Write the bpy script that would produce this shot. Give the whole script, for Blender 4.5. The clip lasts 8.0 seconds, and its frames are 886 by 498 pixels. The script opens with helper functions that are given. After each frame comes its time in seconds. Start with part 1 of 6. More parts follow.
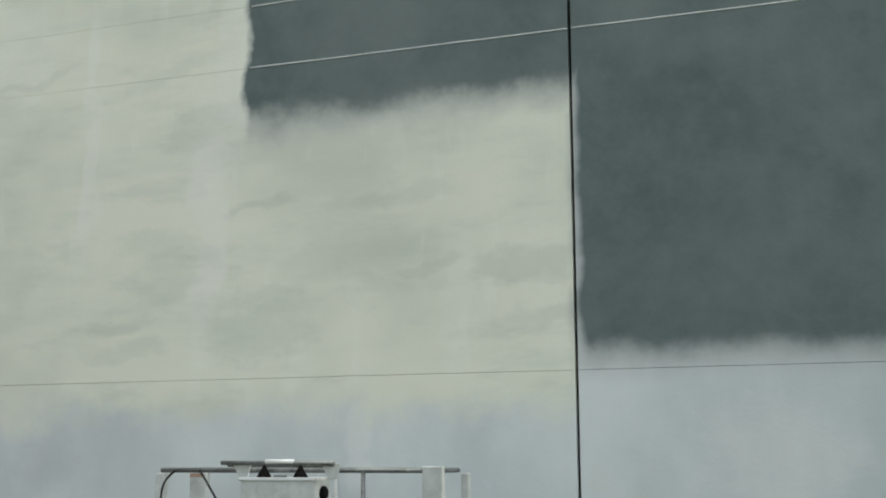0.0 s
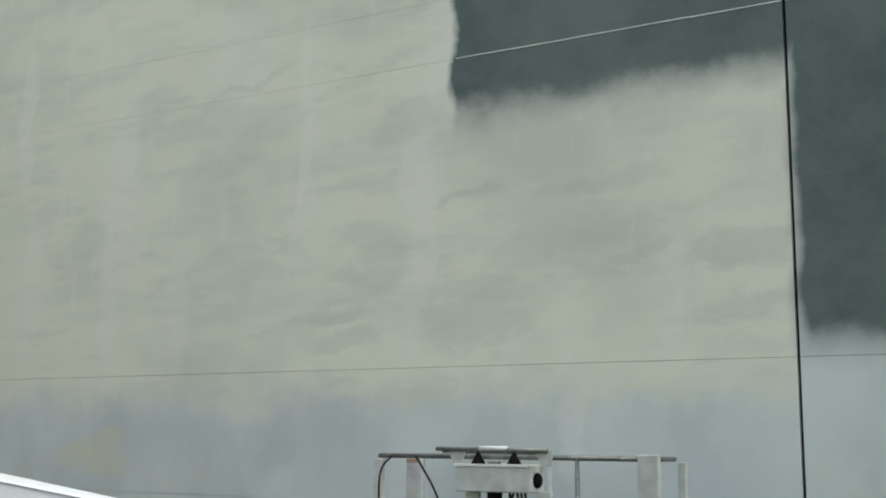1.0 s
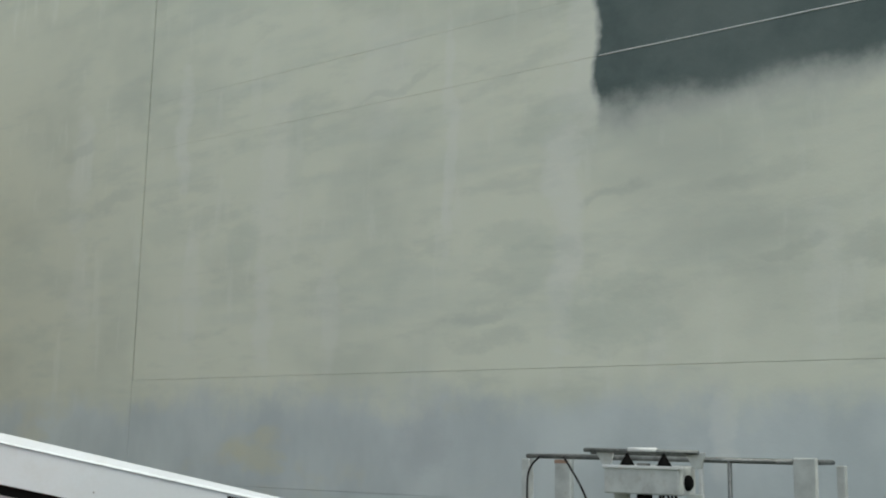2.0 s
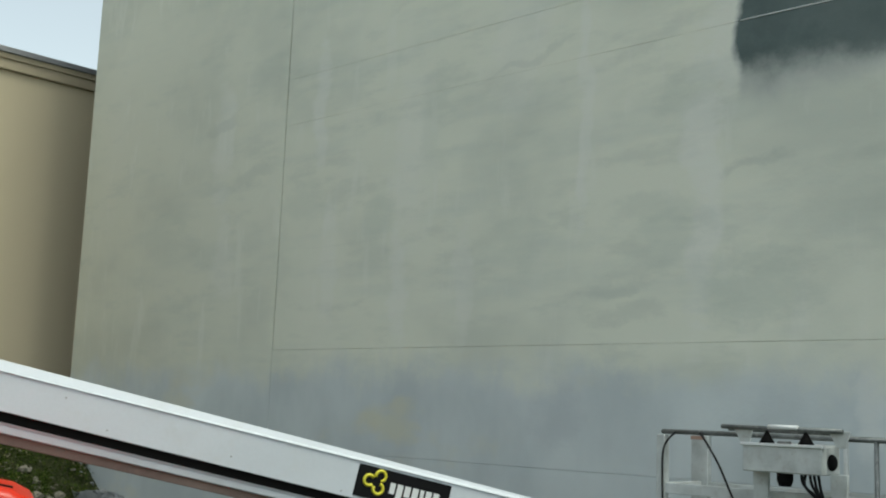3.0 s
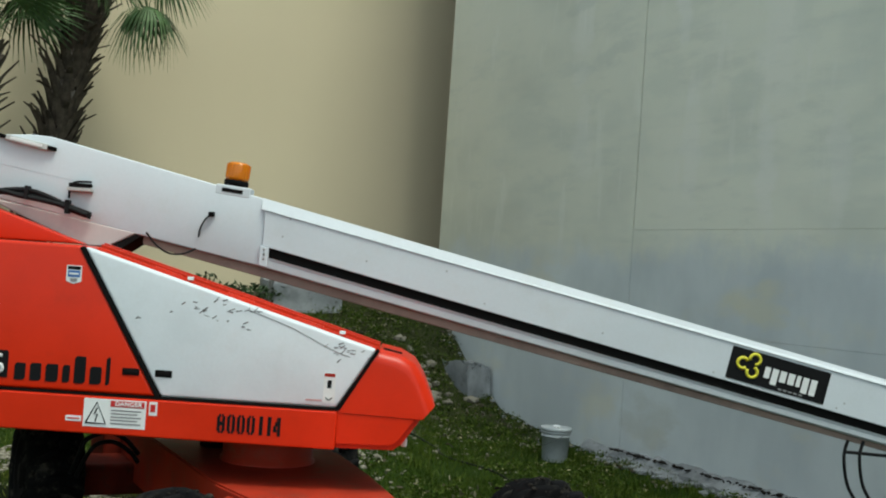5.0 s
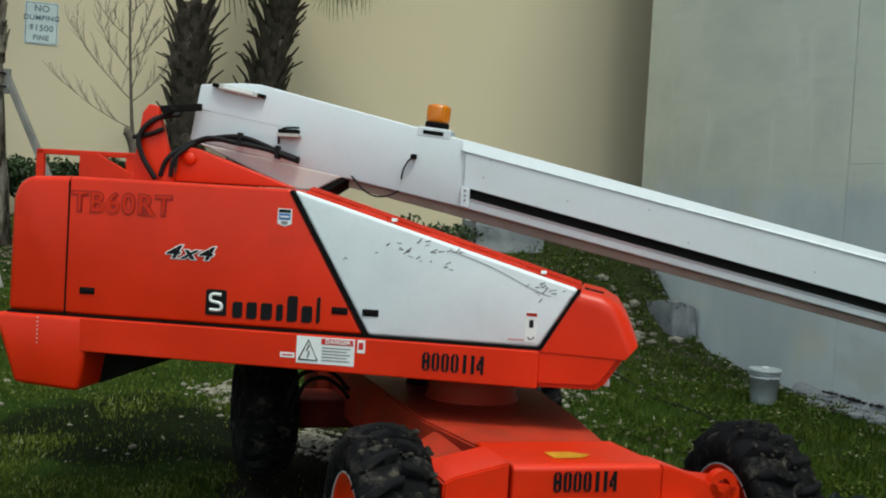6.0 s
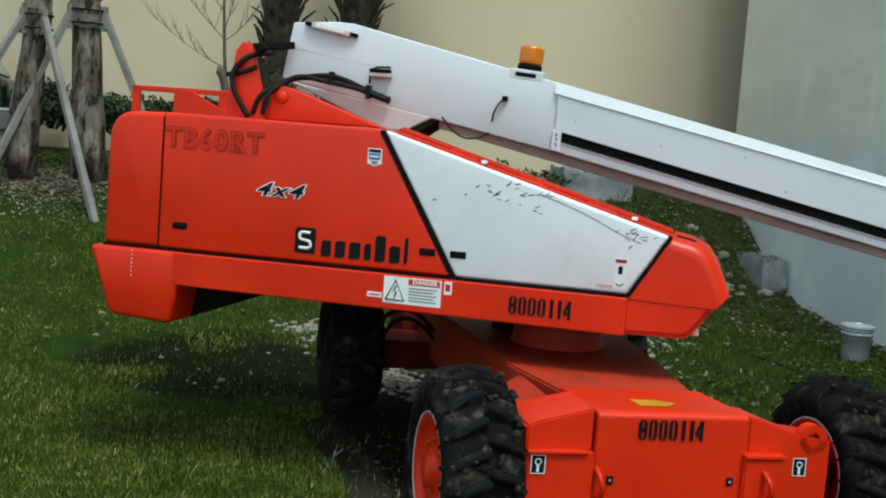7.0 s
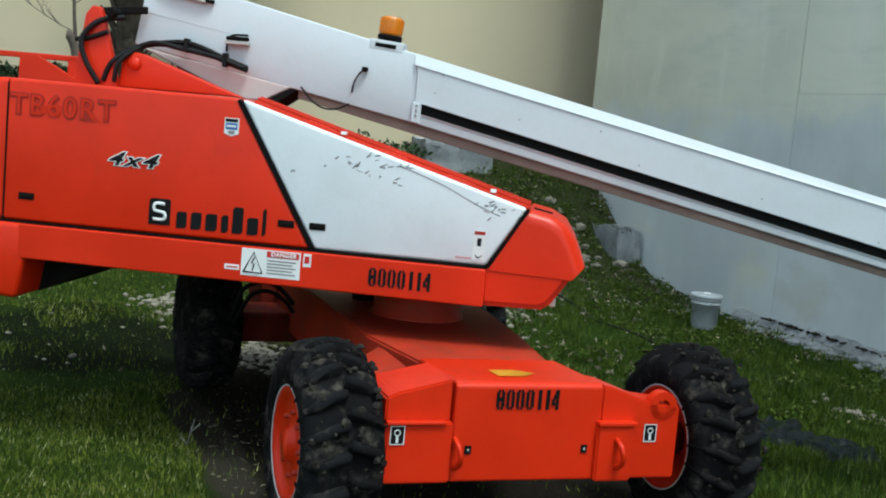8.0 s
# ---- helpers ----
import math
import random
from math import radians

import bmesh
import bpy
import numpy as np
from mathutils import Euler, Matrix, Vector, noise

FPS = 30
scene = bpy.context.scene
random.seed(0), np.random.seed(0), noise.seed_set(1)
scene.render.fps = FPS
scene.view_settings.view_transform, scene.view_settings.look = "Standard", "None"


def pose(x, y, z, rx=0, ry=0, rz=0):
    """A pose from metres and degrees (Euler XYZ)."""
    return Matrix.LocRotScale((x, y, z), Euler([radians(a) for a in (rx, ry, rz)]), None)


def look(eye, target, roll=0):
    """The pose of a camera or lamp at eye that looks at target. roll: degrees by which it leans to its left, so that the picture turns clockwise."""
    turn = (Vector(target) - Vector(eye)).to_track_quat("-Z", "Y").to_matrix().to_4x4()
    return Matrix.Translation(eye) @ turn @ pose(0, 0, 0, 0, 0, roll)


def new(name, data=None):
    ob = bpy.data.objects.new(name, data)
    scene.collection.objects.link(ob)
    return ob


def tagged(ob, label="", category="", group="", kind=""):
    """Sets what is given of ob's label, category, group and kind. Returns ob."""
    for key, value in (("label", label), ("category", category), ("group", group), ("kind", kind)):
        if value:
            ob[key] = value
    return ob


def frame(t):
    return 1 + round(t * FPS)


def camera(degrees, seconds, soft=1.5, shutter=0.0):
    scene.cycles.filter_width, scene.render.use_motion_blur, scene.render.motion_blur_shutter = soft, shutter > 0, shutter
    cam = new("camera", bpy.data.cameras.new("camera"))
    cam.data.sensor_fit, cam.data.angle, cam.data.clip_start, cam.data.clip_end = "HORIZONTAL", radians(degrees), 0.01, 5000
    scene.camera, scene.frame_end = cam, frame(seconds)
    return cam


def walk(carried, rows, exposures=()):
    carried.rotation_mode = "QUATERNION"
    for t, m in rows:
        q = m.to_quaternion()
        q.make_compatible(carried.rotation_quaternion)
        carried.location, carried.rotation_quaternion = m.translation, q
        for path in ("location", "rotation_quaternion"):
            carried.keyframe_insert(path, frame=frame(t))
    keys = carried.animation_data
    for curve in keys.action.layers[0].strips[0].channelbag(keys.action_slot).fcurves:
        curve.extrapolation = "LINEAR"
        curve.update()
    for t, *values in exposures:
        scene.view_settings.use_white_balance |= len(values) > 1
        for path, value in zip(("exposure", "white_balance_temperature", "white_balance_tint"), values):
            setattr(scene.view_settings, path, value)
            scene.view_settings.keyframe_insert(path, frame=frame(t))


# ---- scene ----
VIEWS = (  # seconds, eye, yaw, pitch, roll
    (0.0, 0.087, -0.090, 2.148, 18.98, 10.58, 0.06),
    (0.5, 0.079, -0.037, 2.145, 23.49, 11.09, 0.14),
    (1.0, 0.065, -0.048, 2.137, 29.47, 9.99, -0.65),
    (1.5, 0.075, -0.027, 2.134, 32.99, 9.68, -0.72),
    (2.0, 0.087, -0.038, 2.158, 36.92, 9.76, -1.07),
    (2.2, 0.096, -0.022, 2.141, 38.74, 9.59, -1.62),
    (3.3, 0.071, 0.054, 2.136, 45.65, 7.45, -2.55),
    (3.5, 0.085, 0.010, 2.134, 47.16, 6.65, -2.85),
    (4.0, -0.008, 0.035, 2.129, 51.19, 5.51, -3.00),
    (4.5, -0.019, 0.001, 2.117, 55.00, 3.71, -3.45),
    (5.0, -0.064, -0.009, 2.116, 61.16, 1.44, -3.91),
    (5.2, -0.062, 0.027, 2.126, 64.18, 0.83, -3.58),
    (6.3, -0.088, -0.010, 2.103, 73.50, -2.66, -3.67),
    (6.5, -0.101, -0.014, 2.092, 75.01, -2.86, -4.10),
    (7.0, -0.113, -0.005, 2.091, 75.64, -5.18, -4.36),
    (7.5, -0.096, 0.008, 2.071, 71.17, -5.03, -4.58),
    (8.0, -0.128, 0.013, 2.093, 68.73, -6.05, -5.03),
)
cam = camera(42.44, 8.0, soft=2.0)
walk(cam, [(t, pose(x, y, z, 90 + p, r, yaw)) for t, x, y, z, yaw, p, r in VIEWS],
     exposures=((0.0, 1.02, 6950, 3), (1.0, 0.83, 6900, 2), (2.0, 0.62, 6850, 1), (3.5, 0.51, 6600, -5), (5.0, 0.48, 6500, -6), (6.5, 0.53, 6300, -6), (8.0, 0.75, 5950, -6)))

# ---- daylight: bright overcast sky ----
world = bpy.data.worlds.new("overcast_sky")
world.use_nodes = True
scene.world = world
wn = world.node_tree.nodes
sky = wn.new("ShaderNodeTexSky")
sky.sky_type = 'NISHITA'
sky.sun_disc = False
SUN_EL, SUN_AZ = radians(65), radians(79)
sky.sun_elevation, sky.sun_rotation = SUN_EL, SUN_AZ
sky.air_density, sky.dust_density, sky.ozone_density = 1.0, 2.0, 1.0
wn["Background"].inputs["Strength"].default_value = 0.155
veil = wn.new("ShaderNodeHueSaturation")   # thin cloud takes the blue out of the sky
veil.inputs["Saturation"].default_value = 0.45
world.node_tree.links.new(sky.outputs[0], veil.inputs["Color"])
world.node_tree.links.new(veil.outputs[0], wn["Background"].inputs["Color"])
sun = bpy.data.lights.new("sun", 'SUN')
sun.energy, sun.angle, sun.color = 1.5, radians(18), (1.0, 0.97, 0.92)
sun_ob = new("sun", sun)
sun_dir = Vector((math.sin(SUN_AZ) * math.cos(SUN_EL), math.cos(SUN_AZ) * math.cos(SUN_EL), math.sin(SUN_EL)))
sun_ob.matrix_world = look(sun_dir * 60, (0, 0, 0))


# ---- materials ----
def nodes_of(name):
    m = bpy.data.materials.new(name)
    m.use_nodes = True
    return m, m.node_tree.nodes, m.node_tree.links, m.node_tree.nodes["Principled BSDF"]


def noise_of(n, l, coord, scale, detail=4, stretch=None, rough=0.55):
    tex = n.new("ShaderNodeTexNoise")
    tex.inputs["Scale"].default_value = scale
    tex.inputs["Detail"].default_value = detail
    tex.inputs["Roughness"].default_value = rough
    if stretch:
        mp = n.new("ShaderNodeMapping")
        mp.inputs["Scale"].default_value = stretch
        l.new(coord, mp.inputs["Vector"])
        coord = mp.outputs[0]
    l.new(coord, tex.inputs["Vector"])
    return tex.outputs["Fac"]


def ramp_of(n, l, fac, lo, hi):
    r = n.new("ShaderNodeMapRange")
    r.interpolation_type = 'SMOOTHSTEP'
    r.inputs["From Min"].default_value, r.inputs["From Max"].default_value = lo, hi
    l.new(fac, r.inputs["Value"])
    return r.outputs[0]


def mix_of(n, l, fac, a, b):
    mx = n.new("ShaderNodeMix")
    mx.data_type = 'RGBA'
    for sock, v in ((mx.inputs["Factor"], fac), (mx.inputs["A"], a), (mx.inputs["B"], b)):
        if hasattr(v, "is_linked"):
            l.new(v, sock)
        elif isinstance(v, (int, float)):
            sock.default_value = v
        else:
            sock.default_value = (*v, 1)
    return mx.outputs["Result"]


def math_of(n, l, op, a, b=0.0):
    m = n.new("ShaderNodeMath")
    m.operation = op
    for sock, v in ((m.inputs[0], a), (m.inputs[1], b)):
        if hasattr(v, "is_linked"):
            l.new(v, sock)
        else:
            sock.default_value = v
    return m.outputs[0]


def bump_of(n, l, bsdf, height, strength=0.3, distance=0.01):
    b = n.new("ShaderNodeBump")
    b.inputs["Strength"].default_value, b.inputs["Distance"].default_value = strength, distance
    l.new(height, b.inputs["Height"])
    l.new(b.outputs[0], bsdf.inputs["Normal"])


def surface(name, base, rough=0.6, metal=0.0, vary=0.18, coarse=1.5, fine=40, bump=0.15, dirt=None, dirt_amount=0.3, spread=0.0, gloss=0.35):
    """A worn surface: base colour varied at two scales, optional dirt patches, fine relief."""
    m, n, l, b = nodes_of(name)
    co = n.new("ShaderNodeTexCoord").outputs["Object"]
    big, small = noise_of(n, l, co, coarse, 5), noise_of(n, l, co, fine, 3)
    lo, hi = [c * (1 - vary) for c in base], [min(1, c * (1 + vary)) for c in base]
    col = mix_of(n, l, ramp_of(n, l, big, 0.3, 0.7), lo, hi)
    col = mix_of(n, l, math_of(n, l, 'MULTIPLY', small, 0.25), col, [c * 0.7 for c in base])
    if spread:
        info = n.new("ShaderNodeObjectInfo").outputs["Random"]
        col = mix_of(n, l, math_of(n, l, 'MULTIPLY', info, spread), col, [c * 0.45 for c in base])
    if dirt:
        patch = noise_of(n, l, co, coarse * 2.3, 8, rough=0.7)
        col = mix_of(n, l, math_of(n, l, 'MULTIPLY', ramp_of(n, l, patch, 0.5, 0.75), dirt_amount), col, dirt)
    l.new(col, b.inputs["Base Color"])
    b.inputs["Metallic"].default_value = metal
    b.inputs["Specular IOR Level"].default_value = gloss
    l.new(math_of(n, l, 'ADD', math_of(n, l, 'MULTIPLY', big, 0.2), rough - 0.1), b.inputs["Roughness"])
    bump_of(n, l, b, small, bump, 0.004)
    return m


RED = surface("orange_red_paint", (0.60, 0.022, 0.003), 0.36, vary=0.08, coarse=2.2, fine=60, bump=0.05, dirt=(0.36, 0.022, 0.006), dirt_amount=0.3, gloss=0.28)
# dusty red, darkened further to hold the shade on deck and pedestal
RED_DUSTY_SHADED = surface("dusty_shaded_red_paint", (0.38, 0.026, 0.008), 0.6, vary=0.2, coarse=3, fine=50, bump=0.1, dirt=(0.17, 0.075, 0.048), dirt_amount=0.6)
# red darkened so the undercarriage's shade sits in the paint colour
RED_SHADED = surface("shaded_red_paint", (0.13, 0.014, 0.007), 0.8, vary=0.35, coarse=4, fine=40, bump=0.4, dirt=(0.035, 0.026, 0.02), dirt_amount=0.8, gloss=0.12)
WHITE = surface("white_boom_paint", (0.60, 0.635, 0.68), 0.42, vary=0.05, coarse=1.2, fine=50, bump=0.05, dirt=(0.52, 0.52, 0.5), dirt_amount=0.3)
WHITE_PANEL = surface("white_door_paint", (0.69, 0.73, 0.775), 0.4, vary=0.06, coarse=2.5, fine=60, bump=0.05, dirt=(0.56, 0.55, 0.54), dirt_amount=0.2)
CAGE = surface("chipped_grey_white_paint", (0.52, 0.54, 0.53), 0.6, vary=0.15, coarse=6, fine=80, bump=0.15, dirt=(0.3, 0.27, 0.23), dirt_amount=0.45)
STEEL = surface("dull_steel", (0.17, 0.18, 0.18), 0.5, 0.5, vary=0.3, coarse=12, fine=90, dirt=(0.5, 0.5, 0.48), dirt_amount=0.6)
# brown holds the shade and red bounce under the white boom
UNDER = surface("shaded_boom_underside", (0.26, 0.19, 0.16), 0.7, vary=0.25, coarse=2, fine=30, dirt=(0.12, 0.09, 0.08), dirt_amount=0.6)
PRIMER = surface("dusty_pink_grey_plate", (0.52, 0.45, 0.44), 0.65, vary=0.1, coarse=3, fine=50)
BLACK = surface("black_rubber", (0.010, 0.010, 0.011), 0.6, vary=0.3, coarse=8, fine=90, bump=0.2, gloss=0.15)
SEAL = surface("black_seal", (0.006, 0.006, 0.006), 0.8, vary=0.2, gloss=0.06)
# near-black for dark steel, and for shade in cavities and on rear rims
DARK = surface("dark_steel_and_shade", (0.010, 0.009, 0.009), 0.85, vary=0.3, gloss=0.08)
DECAL_BLACK = surface("black_vinyl", (0.008, 0.008, 0.009), 0.45, vary=0.1, gloss=0.12)
DECAL_WHITE = surface("white_vinyl", (0.75, 0.76, 0.76), 0.4, vary=0.05)
DECAL_RED = surface("red_vinyl", (0.5, 0.02, 0.02), 0.4, vary=0.05)
DECAL_DEEP = surface("dark_red_vinyl", (0.32, 0.012, 0.006), 0.4, vary=0.1)
DECAL_BLUE = surface("blue_vinyl", (0.05, 0.15, 0.42), 0.4, vary=0.1)
DECAL_YELLOW = surface("yellow_vinyl", (0.72, 0.66, 0.06), 0.4, vary=0.08)
ARROW = surface("orange_yellow_vinyl", (0.85, 0.46, 0.04), 0.5, vary=0.12)
SCUFF = surface("grey_scuff", (0.24, 0.24, 0.25), 0.7, vary=0.3)
TYRE = surface("muddy_tyre_rubber", (0.008, 0.008, 0.009), 0.85, vary=0.35, coarse=3.2, fine=45, bump=0.6, dirt=(0.17, 0.15, 0.12), dirt_amount=0.5, gloss=0.06)
BOLT = surface("dull_bolt", (0.3, 0.3, 0.3), 0.5, 0.6)
PAIL = surface("pale_grey_plastic", (0.42, 0.45, 0.47), 0.5, vary=0.1, coarse=6, dirt=(0.33, 0.34, 0.34), dirt_amount=0.4)
CONCRETE = surface("rough_concrete", (0.23, 0.24, 0.25), 0.9, vary=0.3, coarse=3, fine=35, bump=0.6, dirt=(0.12, 0.12, 0.1), dirt_amount=0.7)
BOOT = surface("dry_palm_boot", (0.085, 0.068, 0.05), 0.95, vary=0.4, coarse=9, fine=50, bump=0.7, dirt=(0.03, 0.026, 0.02), dirt_amount=0.7)
SHAG = surface("grey_shaggy_palm_boot", (0.20, 0.17, 0.135), 0.95, vary=0.4, coarse=9, fine=50, bump=0.7, dirt=(0.05, 0.04, 0.03), dirt_amount=0.8)
TWIG = surface("bare_twig", (0.10, 0.08, 0.065), 0.9, vary=0.3, coarse=12)
TIMBER = surface("weathered_timber", (0.19, 0.18, 0.17), 0.85, vary=0.25, coarse=4, fine=50, bump=0.4, dirt=(0.16, 0.15, 0.14), dirt_amount=0.5)
BEIGE_TRIM = surface("beige_trim_paint", (0.52, 0.44, 0.31), 0.8, vary=0.06, coarse=1, fine=30)
COPING = surface("grey_metal_coping", (0.33, 0.33, 0.34), 0.5, 0.3, vary=0.12)
SIGN_FACE = surface("faded_sign_enamel", (0.55, 0.62, 0.62), 0.4, vary=0.06)
SIGN_INK = surface("grey_blue_sign_ink", (0.11, 0.15, 0.18), 0.5, vary=0.1)
FROND = surface("palm_frond_green", (0.055, 0.105, 0.03), 0.55, vary=0.35, coarse=4, fine=30, dirt=(0.12, 0.11, 0.05), dirt_amount=0.4)
LEAF = surface("dark_hedge_leaf", (0.028, 0.05, 0.016), 0.6, vary=0.4, coarse=3, fine=20)
MULCH = surface("wood_mulch", (0.29, 0.235, 0.185), 0.95, vary=0.4, coarse=20, fine=60, spread=0.5)
ROOFING = surface("pale_roof_felt", (0.3, 0.3, 0.3), 0.9)


def amber_lens():
    m, n, l, b = nodes_of("amber_beacon_plastic")
    b.inputs["Base Color"].default_value = (0.85, 0.27, 0.01, 1)
    b.inputs["Roughness"].default_value = 0.18
    b.inputs["Transmission Weight"].default_value = 0.35
    b.inputs["IOR"].default_value = 1.45
    return m


def wall_paint():
    """Patchily primed tilt-up concrete: dark grey bare areas, thin cream coat, blue-grey lower band."""
    m, n, l, b = nodes_of("patchy_wall_primer")
    pos = n.new("ShaderNodeNewGeometry").outputs["Position"]
    sep = n.new("ShaderNodeSeparateXYZ")
    l.new(pos, sep.inputs[0])
    x, z = sep.outputs["X"], sep.outputs["Z"]
    wob = noise_of(n, l, pos, 1.6, 6, rough=0.6)
    wob_s = noise_of(n, l, pos, 2.6, 4, rough=0.5)
    blot_s = noise_of(n, l, pos, 0.9, 4, stretch=(0.9, 1.0, 0.55))
    blot = noise_of(n, l, pos, 0.55, 5, stretch=(1.0, 1.0, 1.6))
    streak_v = noise_of(n, l, pos, 1.1, 3, stretch=(1.3, 1.0, 0.22))
    streak_h = noise_of(n, l, pos, 1.5, 4, stretch=(0.35, 1.0, 1.5))
    grain = noise_of(n, l, pos, 55, 4)
    cloud = noise_of(n, l, pos, 3.0, 6, rough=0.7)
    cloud_f = noise_of(n, l, pos, 0.7, 4, rough=0.6)
    # thin cream coat
    cream = mix_of(n, l, ramp_of(n, l, streak_h, 0.45, 0.75), (0.765, 0.772, 0.662), (0.665, 0.690, 0.610))
    cream = mix_of(n, l, math_of(n, l, 'MULTIPLY', ramp_of(n, l, streak_v, 0.5, 0.75), 0.3), cream, (0.800, 0.796, 0.715))
    smudge = noise_of(n, l, pos, 0.7, 3, stretch=(0.9, 1.0, 1.3), rough=0.5)
    cream = mix_of(n, l, math_of(n, l, 'MULTIPLY', ramp_of(n, l, smudge, 0.45, 0.75), 0.55), cream, (0.535, 0.562, 0.500))
    # cream turns warmer and duller towards the building's corner
    cream = mix_of(n, l, math_of(n, l, 'MULTIPLY', ramp_of(n, l, x, -9.0, -14.5), 0.35), cream, (0.560, 0.552, 0.462))
    # the roller's own grain: short level passes, thicker and thinner
    passes = noise_of(n, l, pos, 2.3, 5, stretch=(0.5, 1.0, 1.7), rough=0.6)
    cream = mix_of(n, l, math_of(n, l, 'MULTIPLY', ramp_of(n, l, passes, 0.50, 0.72), 0.42), cream, (0.560, 0.585, 0.520))
    drips = noise_of(n, l, pos, 2.6, 4, stretch=(1.4, 1.0, 0.3), rough=0.6)
    cream = mix_of(n, l, math_of(n, l, 'MULTIPLY', ramp_of(n, l, drips, 0.55, 0.72), 0.38), cream, (0.800, 0.800, 0.730))
    # coordinates that wander like a hand-held roller
    drift_x = math_of(n, l, 'ADD', x, math_of(n, l, 'MULTIPLY', math_of(n, l, 'SUBTRACT', noise_of(n, l, pos, 1.3, 4), 0.5), 0.55))
    drift_z = math_of(n, l, 'ADD', z, math_of(n, l, 'MULTIPLY', math_of(n, l, 'SUBTRACT', noise_of(n, l, pos, 1.7, 4, stretch=(1.0, 1.0, 1.4)), 0.5), 0.5))

    def daub(col, cx, cz, rx, rz, tone, amount, lift=0.0):
        """A roller patch round (cx, cz), its edge soft and uneven; lift tilts it along x."""
        ex = math_of(n, l, 'DIVIDE', math_of(n, l, 'SUBTRACT', drift_x, cx), rx)
        ez = math_of(n, l, 'DIVIDE', math_of(n, l, 'SUBTRACT', math_of(n, l, 'SUBTRACT', drift_z, cz), math_of(n, l, 'MULTIPLY', math_of(n, l, 'SUBTRACT', x, cx), lift)), rz)
        r2 = math_of(n, l, 'ADD', math_of(n, l, 'MULTIPLY', ex, ex), math_of(n, l, 'MULTIPLY', ez, ez))
        r2 = math_of(n, l, 'ADD', r2, ragged)
        return mix_of(n, l, math_of(n, l, 'MULTIPLY', ramp_of(n, l, r2, 1.9, 0.1), amount * 0.62), col, tone)

    ragged = math_of(n, l, 'MULTIPLY', math_of(n, l, 'SUBTRACT', noise_of(n, l, pos, 2.4, 6, stretch=(0.6, 1.0, 1.5), rough=0.7), 0.5), 5.0)
    grey_tone, pale_tone, green_tone = (0.470, 0.500, 0.450), (0.815, 0.812, 0.770), (0.530, 0.575, 0.510)
    # long upright laps where the passes met
    for cx, cz, rx, rz, amount in ((-5.28, 4.3, 0.16, 1.2, 0.75), (-5.05, 5.9, 0.14, 0.9, 0.6), (-6.62, 5.3, 0.07, 1.3, 0.55), (-9.2, 3.6, 0.13, 0.7, 0.6), (-9.05, 5.0, 0.3, 0.9, 0.35), (-10.72, 5.9, 0.12, 0.7, 0.7),
                                   (-10.45, 3.9, 0.16, 0.6, 0.4), (-12.75, 5.7, 0.22, 0.9, 0.5), (-12.6, 4.1, 0.2, 0.5, 0.4), (-8.2, 3.6, 0.12, 0.7, 0.45), (-2.9, 3.5, 0.14, 0.6, 0.35), (-7.55, 6.1, 0.35, 0.6, 0.4)):
        cream = daub(cream, cx, cz, rx, rz, pale_tone, amount)
    # thin places where the bare concrete greys the coat
    for cx, cz, rx, rz, amount, lift in ((-4.75, 3.35, 0.55, 0.28, 0.75, 0.02), (-5.75, 4.1, 0.5, 0.16, 0.5, -0.1), (-5.7, 3.8, 0.3, 0.2, 0.5, 0.0), (-6.25, 3.40, 0.45, 0.11, 0.6, 0.1), (-6.15, 3.12, 0.5, 0.09, 0.5, 0.0), (-4.75, 4.45, 0.35, 0.07, 0.65, 0.2), (-3.3, 4.42, 0.4, 0.12, 0.4, 0.1),
                                         (-2.35, 3.72, 0.35, 0.14, 0.6, 0.1), (-3.3, 3.75, 0.3, 0.05, 0.45, 0.15), (-2.2, 3.3, 0.4, 0.1, 0.45, 0.0), (-9.5, 4.42, 0.28, 0.26, 0.6, 0.0), (-8.75, 5.45, 0.2, 0.6, 0.3, 0.0), (-5.5, 5.25, 0.3, 0.2, 0.6, 0.2), (-7.6, 3.95, 0.5, 0.22, 0.4, 0.05),
                                         (-12.0, 5.2, 0.5, 0.12, 0.5, 0.15), (-12.9, 5.95, 0.4, 0.1, 0.5, 0.2), (-14.2, 4.6, 0.6, 0.2, 0.35, 0.15), (-10.9, 4.7, 0.4, 0.25, 0.4, 0.0), (-13.8, 3.4, 0.7, 0.2, 0.3, 0.0), (-7.4, 5.85, 0.5, 0.05, 0.4, 0.18)):
        cream = daub(cream, cx, cz, rx, rz, green_tone if rz > 0.15 else grey_tone, amount, lift)
    # blue-grey lower band with yellowish smears
    low = mix_of(n, l, ramp_of(n, l, blot_s, 0.32, 0.72), (0.522, 0.564, 0.580), (0.660, 0.701, 0.706))
    low = mix_of(n, l, math_of(n, l, 'MULTIPLY', ramp_of(n, l, blot, 0.54, 0.68), 0.6), low, (0.660, 0.640, 0.520))
    for cx, cz, rx, rz, tone, amount in ((-9.2, 2.06, 0.42, 0.24, (0.680, 0.640, 0.440), 0.75), (-10.85, 0.55, 0.45, 0.3, (0.42, 0.41, 0.33), 0.5), (-6.9, 2.2, 0.3, 0.3, (0.47, 0.50, 0.53), 0.6), (-3.8, 2.3, 0.10, 0.4, pale_tone, 0.5), (-12.6, 1.0, 0.8, 0.35, (0.50, 0.53, 0.57), 0.5), (-0.4, 2.1, 0.5, 0.5, pale_tone, 0.4)):
        low = daub(low, cx, cz, rx, rz, tone, amount)
